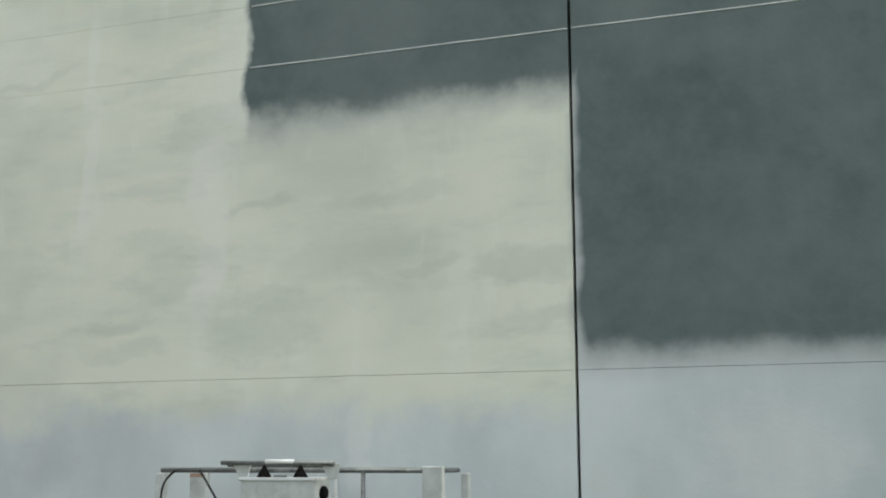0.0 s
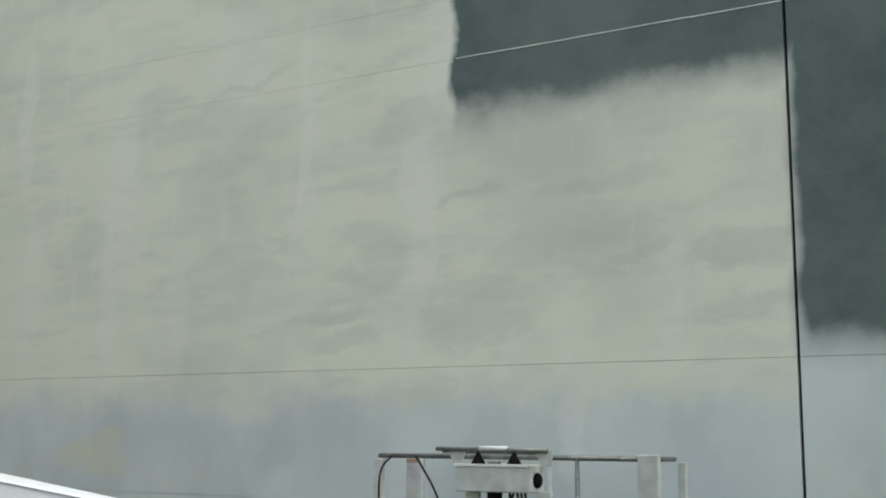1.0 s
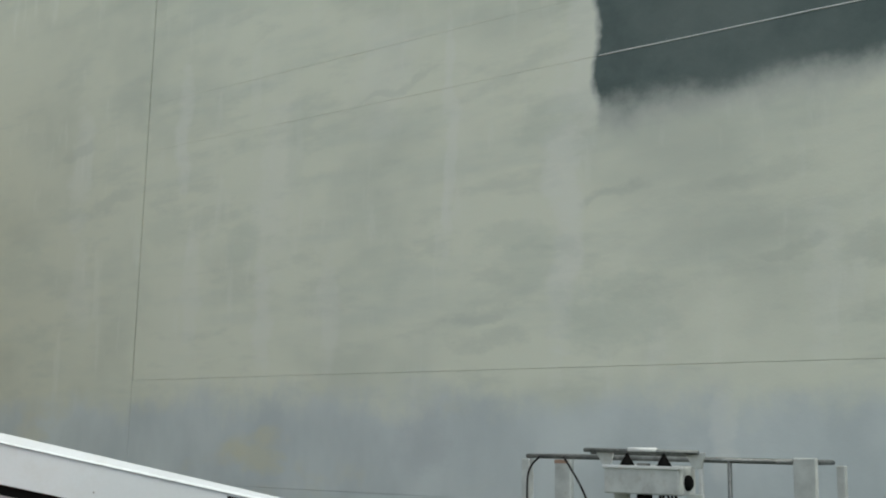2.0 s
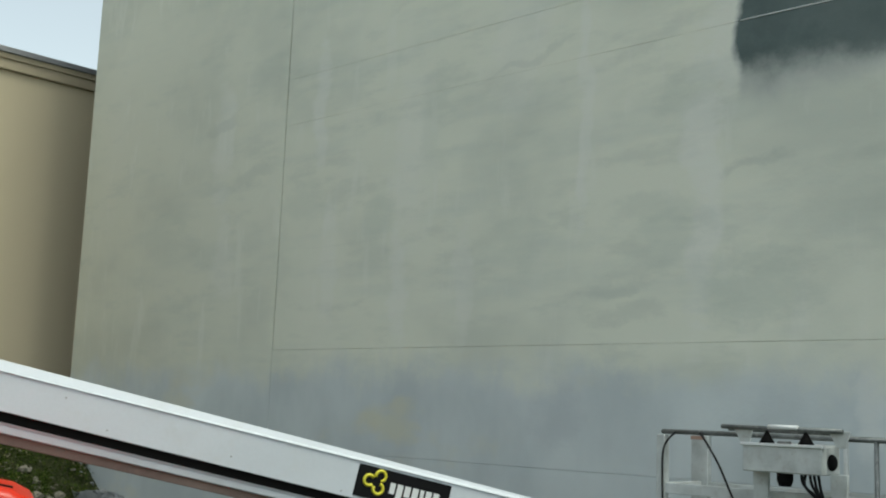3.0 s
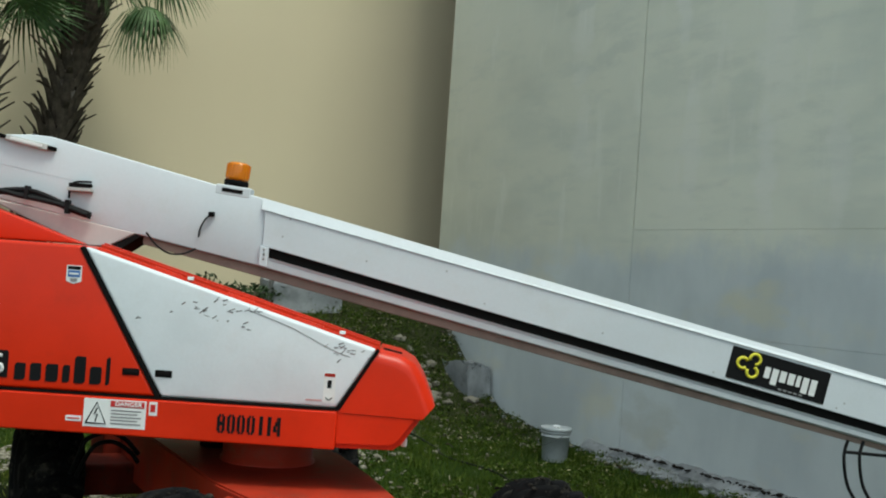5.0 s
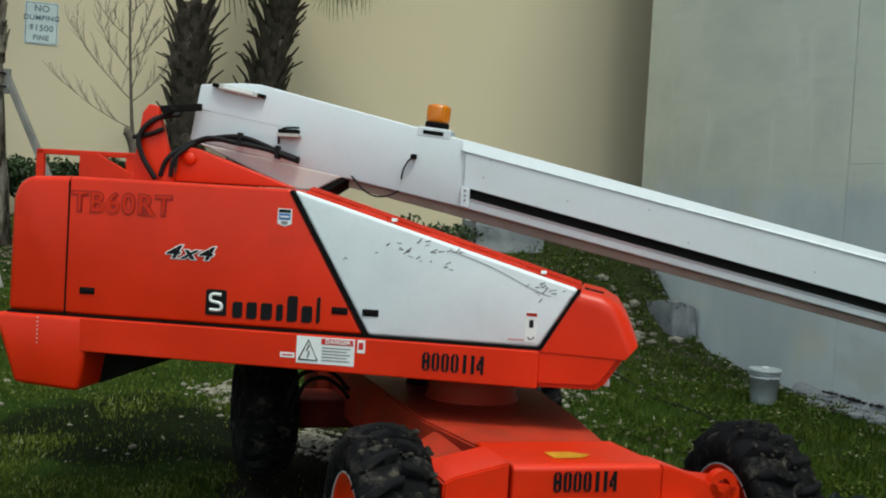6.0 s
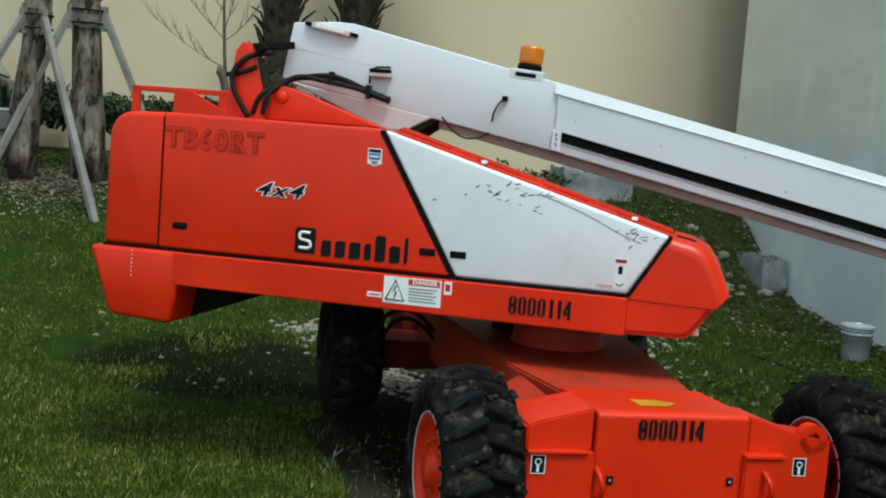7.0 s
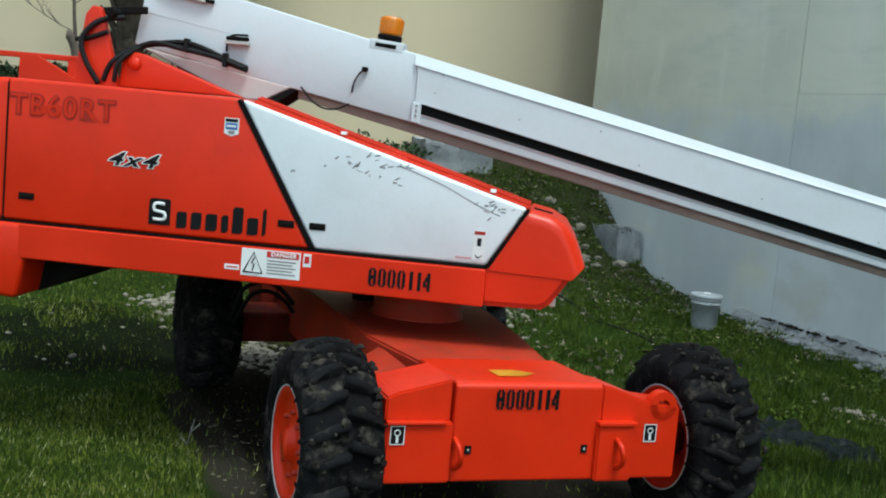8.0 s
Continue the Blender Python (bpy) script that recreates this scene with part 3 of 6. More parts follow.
def stencil(text, height, m, label):
    """A stencilled number: each digit its own plate of bars, with the stencil's bridges left open."""
    holder = new("fleet_number")
    holder.parent, holder.matrix_basis = lift, m
    tagged(holder, label)
    h, w, t, g = height, height * 0.43, height * 0.165, height * 0.022
    bars = {"0": [(0, t * 0.7, t, h - t * 0.7), (w - t, t * 0.7, w, h - t * 0.7), (t * 0.5, h - t * 0.8, w / 2 - g, h), (w / 2 + g, h - t * 0.8, w - t * 0.5, h), (t * 0.5, 0, w / 2 - g, t * 0.8), (w / 2 + g, 0, w - t * 0.5, t * 0.8)],
            "1": [(w * 0.3, 0, w * 0.3 + t * 1.15, h)],
            "4": [(w - t * 1.3, 0, w - t * 0.3, h), (0, h * 0.22, w - t * 1.4, h * 0.36), (0, h * 0.36, t * 0.9, h * 0.55), (t * 0.5, h * 0.52, t * 1.4, h * 0.75), (t, h * 0.72, w - t * 1.4, h * 0.95)]}
    bars["8"] = bars["0"] + [(t * 0.9, h * 0.40, w - t * 0.9, h * 0.60)]
    x = -len(text) * (w + t * 0.42) / 2
    for ch in text:
        bm = bmesh.new()
        for x0, y0, x1, y1 in bars[ch]:
            box((x + x0, y0 - h / 2, -0.001), (x + x1, y1 - h / 2, 0.0015), 0, bm)
        part("digit", bm, DECAL_BLACK, holder)
        x += (w * 0.80 if ch == "1" else w) + t * 0.55


def clod(rng, bm, r):
    """A small uneven lump."""
    off = Vector((rng.uniform(0, 99), 0, 0))
    for v in bmesh.ops.create_icosphere(bm, subdivisions=1, radius=1.0)["verts"]:
        v.co *= r * (1 + 0.5 * noise.noise(v.co * 1.5 + off))


def make_tyre_and_rim(x, y0, y1, sign):
    """A wheel: y0 the outer face, y1 the inner; sign +1 where the outer face looks to -y."""
    w = abs(y1 - y0)
    hub = new("wheel")
    hub.parent = lift
    hub.matrix_basis = pose(x, y0 if sign > 0 else y0, 0.52) @ (pose(0, 0, 0) if sign > 0 else pose(0, 0, 0, 0, 0, 180))
    hub.empty_display_size = 0.2
    R = 0.462
    prof = [(0.275, 0.03), (0.30, 0.0), (0.37, -0.012), (0.42, 0.0), (0.448, 0.035), (R, 0.08), (R, w - 0.08), (0.448, w - 0.035), (0.42, w), (0.37, w + 0.012), (0.30, w), (0.275, w - 0.03)]
    bm = lathe(prof, 48, 'Y', caps=False)
    part("tyre", bm, TYRE, hub, "black off-road tyre caked with mud")
    # chevron lugs over the tread, turning down on the shoulders
    count = 20
    for side in (0, 1):
        lug = bmesh.new()
        rings = []
        for yy, rr, da in ((-0.014, 0.38, 0.0), (0.006, 0.45, 0.012), (0.055, 0.500, 0.04), (w * 0.30, 0.516, 0.09), (w * 0.50, 0.52, 0.13)):
            yy = yy if side == 0 else w - yy
            half = 0.052 if rr > 0.46 else 0.044
            rings.append([lug.verts.new(((rr + dr) * math.cos(da + d2), yy, (rr + dr) * math.sin(da + d2))) for d2, dr in ((-half * 1.25, -0.07), (-half * 0.85, 0.0), (half * 0.85, 0.0), (half * 1.25, -0.07))])
        for p, q in zip(rings, rings[1:]):
            for k in range(3):
                lug.faces.new((p[k], p[k + 1], q[k + 1], q[k]))
        lug.faces.new(rings[-1])
        lug.faces.new(rings[0][::-1])
        bmesh.ops.recalc_face_normals(lug, faces=lug.faces[:])
        bmesh.ops.bevel(lug, geom=[e for e in lug.edges if e.is_manifold], offset=0.011, segments=1, affect='EDGES')
        for v in lug.verts:
            v.co += 0.007 * noise.noise_vector(v.co * 14 + Vector((x, y0, side)))
        first = smooth(part("lug", lug, TYRE, hub), 50)
        for i in range(count):
            ob = first if i == 0 else new("lug", first.data)
            ob.parent = hub
            ob.matrix_basis = pose(0, 0, 0, 0, (i + 0.5 * side) * 360 / count + random.uniform(-1.6, 1.6), 0)
    rng = random.Random(int(100 * (x + 3 * y0)) + 700)
    verts, faces = [], []
    for _ in range(280):
        a, yy = rng.uniform(0, math.tau), rng.uniform(0.0, w)
        shoulder = max(0, 1 - min(yy, w - yy) / 0.06)
        rad, r = rng.choice((0.475, 0.50, 0.516)) - 0.05 * shoulder, 0.006 + 0.019 * rng.random() ** 2
        bm = bmesh.new()
        clod(rng, bm, r)
        turn_m = Matrix.Rotation(-a, 4, 'Y') @ Matrix.Translation((rad, yy, 0)) @ Matrix.Diagonal((0.45, 1, 1, 1))
        base = len(verts)
        bm.verts.index_update()
        verts += [(turn_m @ v.co)[:] for v in bm.verts]
        faces += [[base + v.index for v in f.verts] for f in bm.faces]
        bm.free()
    me = bpy.data.meshes.new("mud")
    me.from_pydata(verts, [], faces)
    me.materials.append(MUD)
    caked = tagged(new("mud", me), "clods of drying mud caked on the tread", kind="stuff")
    caked.parent = hub
    rim = lathe([(0.0, 0.0), (0.075, 0.0), (0.09, 0.03), (0.12, 0.04), (0.19, 0.045), (0.235, 0.04), (0.25, 0.02), (0.262, 0.010), (0.282, 0.008), (0.284, 0.03), (0.27, 0.06),
                 (0.27, w - 0.06), (0.284, w - 0.03), (0.282, w - 0.008), (0.262, w - 0.012), (0.24, w - 0.1), (0.0, w - 0.12)], 40, 'Y')
    # rear rims, flanges and nuts near-black: their shade put into the colour
    part("rim", rim, RED if x > 0 else DARK, hub, "orange-red steel wheel rim" if x > 0 else "rear wheel rim, near-black to carry its shade")
    for yy in (0.008, w - 0.008):
        ring = bmesh.new()
        tube([(0.284 * math.cos(k * math.tau / 40), yy, 0.284 * math.sin(k * math.tau / 40)) for k in range(41)], 0.0045, 5, ring)
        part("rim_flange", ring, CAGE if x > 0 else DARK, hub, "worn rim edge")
    for i in range(8):
        a = i * math.tau / 8
        nut = lathe([(0.013, 0.0), (0.013, 0.05)], 6, 'Y')
        part("wheel_nut", nut, RED_DUSTY_SHADED if x > 0 else DARK, hub, at=pose(0.155 * math.cos(a), 0.02, 0.155 * math.sin(a)))
    return hub


def make_chassis():
    fx = 2.0  # front face of the axle box
    yaw = pose(0, 0.03, 0, 0, 0, -2.6)
    # main frame and deck
    deck = bmesh.new()
    plan = [(-2.1, -0.58), (-2.1, 0.54), (-0.2, 0.54), (0.6, 0.44), (1.42, 0.29), (1.42, -0.46), (0.75, -0.56)]
    lo_ring = [deck.verts.new((x, y, 0.48)) for x, y in plan]
    hi_ring = [deck.verts.new((x, y, 0.885)) for x, y in plan]
    deck.faces.new(lo_ring), deck.faces.new(hi_ring[::-1])
    for k in range(len(plan)):
        deck.faces.new((lo_ring[k], hi_ring[k], hi_ring[(k + 1) % len(plan)], lo_ring[(k + 1) % len(plan)]))
    bmesh.ops.recalc_face_normals(deck, faces=deck.faces[:])
    bmesh.ops.bevel(deck, geom=deck.edges[:], offset=0.012, segments=2, affect='EDGES')
    part("chassis_frame", deck, RED_DUSTY_SHADED, lift, "dusty orange-red steel chassis deck, darkened for shade", yaw)
    nose = prism([(1.40, 0.45), (1.40, 0.90), (1.97, 0.915), (2.0, 0.90), (2.0, 0.43)], -0.455, 0.315, 0.012)
    part("axle_box", nose, RED, lift, "orange-red front axle box", yaw)
    # axle beam, left and right, with stepped and sloping tops
    beam = bmesh.new()
    def slab(outline, x0, x1, bm):
        a = [bm.verts.new((x0, y, z)) for y, z in outline]
        b = [bm.verts.new((x1, y, z)) for y, z in outline]
        fs = [bm.faces.new(a), bm.faces.new(b[::-1])]
        k = len(outline)
        fs += [bm.faces.new((a[i], b[i], b[(i + 1) % k], a[(i + 1) % k])) for i in range(k)]
        bmesh.ops.recalc_face_normals(bm, faces=fs)
        bmesh.ops.bevel(bm, geom=list({e for f in fs for e in f.edges}), offset=0.009, segments=2, affect='EDGES')
    slab([(-0.79, 0.43), (-0.79, 0.715), (-0.458, 0.725), (-0.458, 0.43)], 1.72, 2.012, beam)
    part("axle_beam", beam, RED, lift, "", yaw)
    beam = bmesh.new()
    slab([(0.29, 0.43), (0.29, 0.715), (0.49, 0.715), (0.49, 0.43)], 1.90, 2.035, beam)
    part("axle_bracket", beam, RED, lift, "", yaw)
    beam = bmesh.new()
    slab([(0.317, 0.43), (0.317, 0.905), (0.37, 0.895), (0.58, 0.82), (0.76, 0.80), (0.76, 0.43)], 1.75, 1.99, beam)
    part("axle_beam", beam, RED, lift, "", yaw)
    beam = bmesh.new()
    slab([(-0.79, 0.72), (-0.79, 0.835), (-0.74, 0.86), (-0.47, 0.925), (-0.47, 0.72)], 1.60, 1.985, beam)
    part("steering_arm", beam, RED, lift, "", yaw)
    beam = bmesh.new()
    slab([(-0.52, 0.50), (-0.52, 0.86), (-0.78, 0.70), (-0.78, 0.5)], 0.9, 1.42, beam)
    part("frame_gusset", beam, RED_DUSTY_SHADED, lift, "", yaw)
    # pale lip along the brackets
    part("bracket_lip", box((1.99, -0.79, 0.716), (2.03, -0.50, 0.732), 0.004), RED, lift, "", yaw)
    part("bracket_lip", box((1.99, 0.29, 0.712), (2.048, 0.50, 0.732), 0.004), RED, lift, "", yaw)
    # clevis eye on the axle end
    eye = bmesh.new()
    ring = [(0.075, -0.03), (0.075, 0.03), (0.035, 0.03), (0.035, -0.03)]
    rings = []
    for r, h in ring:
        rings.append([eye.verts.new((h, r * math.cos(k * math.tau / 28), r * math.sin(k * math.tau / 28))) for k in range(28)])
    for a, b in zip(rings, rings[1:] + rings[:1]):
        for k in range(28):
            eye.faces.new((a[k], a[(k + 1) % 28], b[(k + 1) % 28], b[k]))
    bmesh.ops.recalc_face_normals(eye, faces=eye.faces[:])
    part("clevis_eye", eye, RED, lift, "", yaw @ pose(1.96, 0.665, 0.80))
    for y in (-0.44, 0.40):
        lug = bmesh.new()
        tube(arc([(0, 0, -0.085), (0.05, 0.012, -0.055), (0.075, 0.012, 0.0), (0.06, 0.0, 0.06), (0, -0.008, 0.095)], 6), 0.017, 8, lug)
        part("tie_down_lug", lug, RED, lift, "orange-red tie-down lug", yaw @ pose(2.035 if y > 0 else 2.005, y, 0.57) @ Matrix.Scale(0.8, 4))
    # steering knuckles inside the wheels
    for y in (-0.84, 0.80):
        part("steering_knuckle", lathe([(0.08, -0.16), (0.11, -0.15), (0.11, 0.15), (0.08, 0.16)], 20), RED_DUSTY_SHADED, lift, "", yaw @ pose(1.66, y, 0.55))
    for x in (1.6, -1.65):
        part("axle", tube([(x, -1.0, 0.52), (x, 1.0, 0.52)], 0.1, 12), RED_SHADED, lift)
    part("frame_tail", box((-2.35, -0.6, 0.42), (-1.9, 0.6, 0.82), 0.02), RED_SHADED, lift, "frame tail in red darkened for shade")
    part("axle_beam", box((-1.9, -0.95, 0.4), (-1.4, 0.95, 0.62), 0.02), RED_SHADED, lift, "rear axle beam in red darkened for shade")
    # turntable pedestal and swing ring
    # darker red paints in the shade that the skirt throws on the pedestal
    part("pedestal", lathe([(0.30, 0.86), (0.30, 0.90), (0.285, 0.91), (0.285, 1.10), (0.34, 1.11), (0.34, 1.15)], 36), RED_DUSTY_SHADED, lift, "orange-red turntable pedestal, darkened for its shade")
    part("swing_motor", lathe([(0.09, 0.88), (0.09, 1.02), (0.07, 1.04), (0.07, 1.14)], 16), DARK, lift, "", pose(-0.55, -0.18, 0))
    part("hydraulic_hose", tube(arc([(-1.12, -0.98, 0.62), (-1.02, -0.955, 0.76), (-1.0, -0.92, 0.862), (-1.0, -0.79, 0.912), (-1.0, -0.667, 0.87), (-1.0, -0.56, 0.76)], 8), 0.017, 8), BLACK, lift, "black hydraulic hose")
    part("hydraulic_hose", tube(arc([(-1.1, -0.95, 0.6), (-1.02, -0.91, 0.745), (-1.0, -0.85, 0.829), (-1.0, -0.735, 0.845), (-1.0, -0.62, 0.776), (-1.0, -0.56, 0.70)], 8), 0.016, 8), BLACK, lift, "black hydraulic hose")
    # front decals
    def face(y, z, x=2.004):
        return yaw @ pose(x, y, z, 90, 0, 90)
    stencil("8000114", 0.098, face(-0.08, 0.835), "black stencilled fleet number")
    for y in (-0.735, 0.60):
        part("warning_decal", box((-0.035, -0.045, 0), (0.035, 0.045, 0.002)), DECAL_BLACK, lift, "black tie-down decal with a white symbol", face(y, 0.665, 2.015 if y < 0 else 1.993))
        ring = bmesh.new()
        tube([(0.014 * math.cos(k * math.tau / 12), 0.012 + 0.014 * math.sin(k * math.tau / 12), 0.003) for k in range(13)], 0.0028, 4, ring)
        box((-0.006, -0.036, 0.001), (0.006, -0.004, 0.004), 0, ring)
        part("symbol", ring, DECAL_WHITE, lift, "", face(y, 0.665, 2.015 if y < 0 else 1.993))
        edge = bmesh.new()
        for lo, hi in (((-0.035, -0.045, 0.001), (0.035, -0.041, 0.003)), ((-0.035, 0.041, 0.001), (0.035, 0.045, 0.003)), ((-0.035, -0.04, 0.001), (-0.031, 0.04, 0.003)), ((0.031, -0.04, 0.001), (0.035, 0.04, 0.003))):
            box(lo, hi, 0, edge)
        part("decal_border", edge, DECAL_WHITE, lift, "", face(y, 0.665, 2.015 if y < 0 else 1.993))
    for y in (-0.375, 0.235):
        part("warning_decal", box((-0.017, -0.02, 0), (0.017, 0.02, 0.002)), DECAL_BLACK, lift, "", face(y, 0.59))
        part("symbol", box((-0.004, -0.005, 0.001), (0.004, 0.005, 0.004)), CAGE, lift, "", face(y, 0.59))
    arrow = bmesh.new()
    pts = [(-0.075, -0.11), (0.075, -0.11), (0.075, 0.03), (0.0, 0.115), (-0.075, 0.03)]
    arrow.faces.new([arrow.verts.new((x, y, 0)) for x, y in pts])
    bmesh.ops.solidify(arrow, geom=arrow.faces[:], thickness=0.002)
    part("direction_arrow", arrow, ARROW, lift, "faded orange-yellow arrow decal", yaw @ pose(1.80, -0.09, 0.9185, 0, -1.5, 0))


make_chassis()
for wx, ya, yb, s in ((1.6, -1.23, -0.86, 1), (1.6, 1.23, 0.86, -1), (-1.65, -1.23, -0.86, 1), (-1.65, 1.23, 0.86, -1)):
    make_tyre_and_rim(wx, ya, yb, s)


def make_cowling():
    y_in = -0.34
    # skirt along the door side, with the deep tail
    skirt = prism([(-2.24, 1.135), (-2.24, 1.335), (0.47, 1.335), (0.47, 1.125)], SIDE - 0.026, y_in, 0.008)
    up("skirt", skirt, RED, "orange-red lower skirt")
    tail = bmesh.new()
    out = [(-2.785, 1.325), (-2.64, 0.92), (-2.24, 0.895), (-2.20, 1.12), (-2.20, 1.338), (-2.75, 1.338)]
    prism(out, SIDE - 0.026, 0.95, 0.03, 3, tail)
    smooth(up("counterweight", tail, RED, "orange-red counterweight tail"))
    # near-black block stands in for the shade inside the open skirt
    up("skirt_cavity", prism([(-2.24, 0.90), (-2.24, 1.13), (-1.78, 1.13)], SIDE + 0.28, 0.9), DARK, "near-black block for the shaded open cavity")
    up("turntable_floor", box((-2.3, -0.85, 1.12), (0.7, 0.9, 1.2), 0.01), DARK)
    # rear cap, side door, white panel, nose
    def cowl(profile, seam, y0, y1, bevel, segments):
        """A cowling panel with rounded edges but for those that meet the next panel at x = seam."""
        bm = prism(profile, y0, y1)
        bmesh.ops.bevel(bm, geom=[e for e in bm.edges if not all(abs(v.co.x - seam) < 0.01 for v in e.verts)], offset=bevel, segments=segments, profile=0.5, affect='EDGES')
        return bm
    cap = cowl([(-2.71, 1.347), (-2.705, 2.02), (-2.67, 2.11), (-2.60, 2.155), (-2.350, 2.165), (-2.350, 1.347)], -2.350, SIDE, y_in, 0.035, 4)
    smooth(up("rear_cowl", cap, RED, "orange-red rear cowl with rounded edges"))
    door = cowl([(-2.340, 1.35), (-2.340, 2.165), (-1.005, 2.16), (-0.535, 1.35)], -2.340, SIDE, y_in, 0.022, 4)
    smooth(up("engine_door", door, RED, "orange-red engine door"))
    white = prism([(-0.985, 2.155), (0.665, 1.69), (0.462, 1.352), (-0.508, 1.352)], SIDE, -0.86, 0.020, 5)
    smooth(up("side_panel", white, WHITE_PANEL, "white side panel, scuffed and scratched"))
    nose = prism([(0.685, 1.690), (0.80, 1.668), (0.89, 1.622), (0.95, 1.535), (1.012, 1.395), (0.945, 1.318), (0.468, 1.330)], SIDE, -0.30, 0.0, 1)
    rim = [e for e in nose.edges if all(v.co.y < -0.6 for v in e.verts) and min(v.co.z for v in e.verts) > 1.34]
    bmesh.ops.bevel(nose, geom=rim, offset=0.08, segments=9, profile=0.5, affect='EDGES')
    smooth(up("nose_cowl", nose, RED, "orange-red nose cowl with rounded front edges"), 32)
    chin = prism([(0.470, 1.327), (0.935, 1.315), (0.84, 1.172), (0.79, 1.135), (0.472, 1.128)], SIDE + 0.006, -0.30, 0.0, 1)
    bmesh.ops.bevel(chin, geom=[e for e in chin.edges if max(v.co.x for v in e.verts) > 0.75 and min(v.co.z for v in e.verts) < 1.3 and all(v.co.y < -0.6 for v in e.verts)], offset=0.03, segments=4, affect='EDGES')
    smooth(up("nose_chin", chin, RED, "orange-red lower nose"), 40)
    up("nose_vent", box((0.0, -0.82, -0.006), (0.11, -0.74, 0.004), 0.003), SEAL, "black slot in the nose top").matrix_basis = TURN @ pose(0.70, 0, 1.689, 0, 11, 0)
    up("nose_lamp", box((0.835, SIDE + 0.08, 1.15), (0.87, SIDE + 0.12, 1.20), 0.008), DECAL_WHITE, "small white marker lamp")
    # black seals between the panels
    def seal(p, q, w=0.014):
        p, q = Vector((p[0], 0, p[1])), Vector((q[0], 0, q[1]))
        d = (q - p).normalized()
        s = Vector((-d.z, 0, d.x)) * w
        up("panel_seal", prism([((p + s).x, (p + s).z), ((q + s).x, (q + s).z), ((q - s).x, (q - s).z), ((p - s).x, (p - s).z)], SIDE - 0.004, SIDE + 0.05), SEAL)
    seal((-1.0, 2.15), (-0.522, 1.35), 0.010)
    seal((-0.53, 1.344), (0.475, 1.344), 0.007)
    seal((0.474, 1.345), (0.675, 1.69), 0.009)
    seal((-2.345, 1.345), (-2.345, 2.14), 0.005)
    seal((-2.71, 1.343), (-0.53, 1.343), 0.006)
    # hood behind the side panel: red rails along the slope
    # gutter red is darkened to carry the shade between the rails
    gutter = surface("shaded_dark_red_gutter", (0.10, 0.007, 0.004), 0.6, vary=0.3, coarse=6)
    for dz, y0, y1 in ((0.008, -0.872, -0.860), (0.026, -0.812, -0.795), (0.034, -0.752, -0.735)):
        up("hood_rail", prism([(-0.93, 2.15 + dz), (0.68, 1.69 + dz), (0.68, 1.64), (-0.93, 2.08)], y0, y1, 0.004), RED, "orange-red hood rail")
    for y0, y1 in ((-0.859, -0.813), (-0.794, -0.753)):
        up("hood_channel", prism([(-0.93, 2.150), (0.68, 1.690), (0.68, 1.64), (-0.93, 2.08)], y0, y1), gutter, "gutter between the hood rails, shade put into its dark red")
    for u in (-0.62, -0.2, 0.2):
        z = 2.150 - (u + 0.93) * 0.2857
        up("hood_hinge", box((u, -0.85, z - 0.002), (u + 0.16, -0.82, z + 0.012), 0.003), RED, "low red hinge in the gutter").matrix_basis = TURN @ pose(u, 0, z) @ pose(0, 0, 0, 0, 15.9, 0) @ pose(-u, 0, -z)
    up("hood_infill", prism([(-0.95, 2.02), (-0.8, 1.85), (0.66, 1.45), (0.5, 1.3), (-0.95, 1.3)], -0.86, -0.35), RED_DUSTY_SHADED, "dusty orange-red hood")
    for u in (-0.42, 0.45):
        z = 2.155 - (u + 0.93) * 0.283
        up("hood_clip", box((u, -0.885, z - 0.004), (u + 0.032, -0.85, z + 0.014), 0.003), DECAL_WHITE, "small white hood clip")
    # far side cowling and rear frame
    far = prism([(-2.66, 1.35), (-2.66, 2.1), (-1.3, 2.1), (-0.9, 1.6), (0.7, 1.4), (0.7, 1.2)], 0.36, 0.95, 0.03, 3)
    smooth(up("far_cowl", far, RED, "orange-red far side cowl"))
    frame_bm = bmesh.new()
    for lo, hi in (((-3.42, 0.66, 2.33), (-2.6, 0.70, 2.37)), ((-3.42, 0.66, 1.95), (-3.36, 0.70, 2.37)), ((-2.72, 0.66, 1.6), (-2.66, 0.70, 2.36)), ((-3.42, 0.66, 1.95), (-2.6, 0.70, 2.0))):
        box(lo, hi, 0.006, frame_bm)
    up("guard_frame", frame_bm, RED, "orange-red rear guard frame")
    up("guard_plate", prism([(-3.06, 2.02), (-3.06, 2.35), (-2.92, 2.35), (-2.62, 2.2), (-2.62, 2.02)], 0.62, 0.65, 0.004), RED)
    # door latches
    for u, z in ((-2.21, 1.495), (-0.68, 1.48), (-0.50, 1.48)):
        latch = box((u - 0.047, SIDE - 0.006, z - 0.02), (u + 0.047, SIDE + 0.01, z + 0.02), 0.004)
        holder = up("latch", latch, SEAL, "black recessed paddle latch")
        part("paddle", box((u - 0.03, SIDE - 0.010, z - 0.004), (u + 0.036, SIDE - 0.005, z + 0.012), 0.002), DARK, holder)
    for i in range(7):
        up("rivet", lathe([(0.0, 0), (0.005, 0.0), (0.004, 0.003), (0, 0.004)], 6), CAGE).matrix_basis = TURN @ pose(-2.50, SIDE - 0.026, 1.17 + 0.025 * i, 90)


make_cowling()


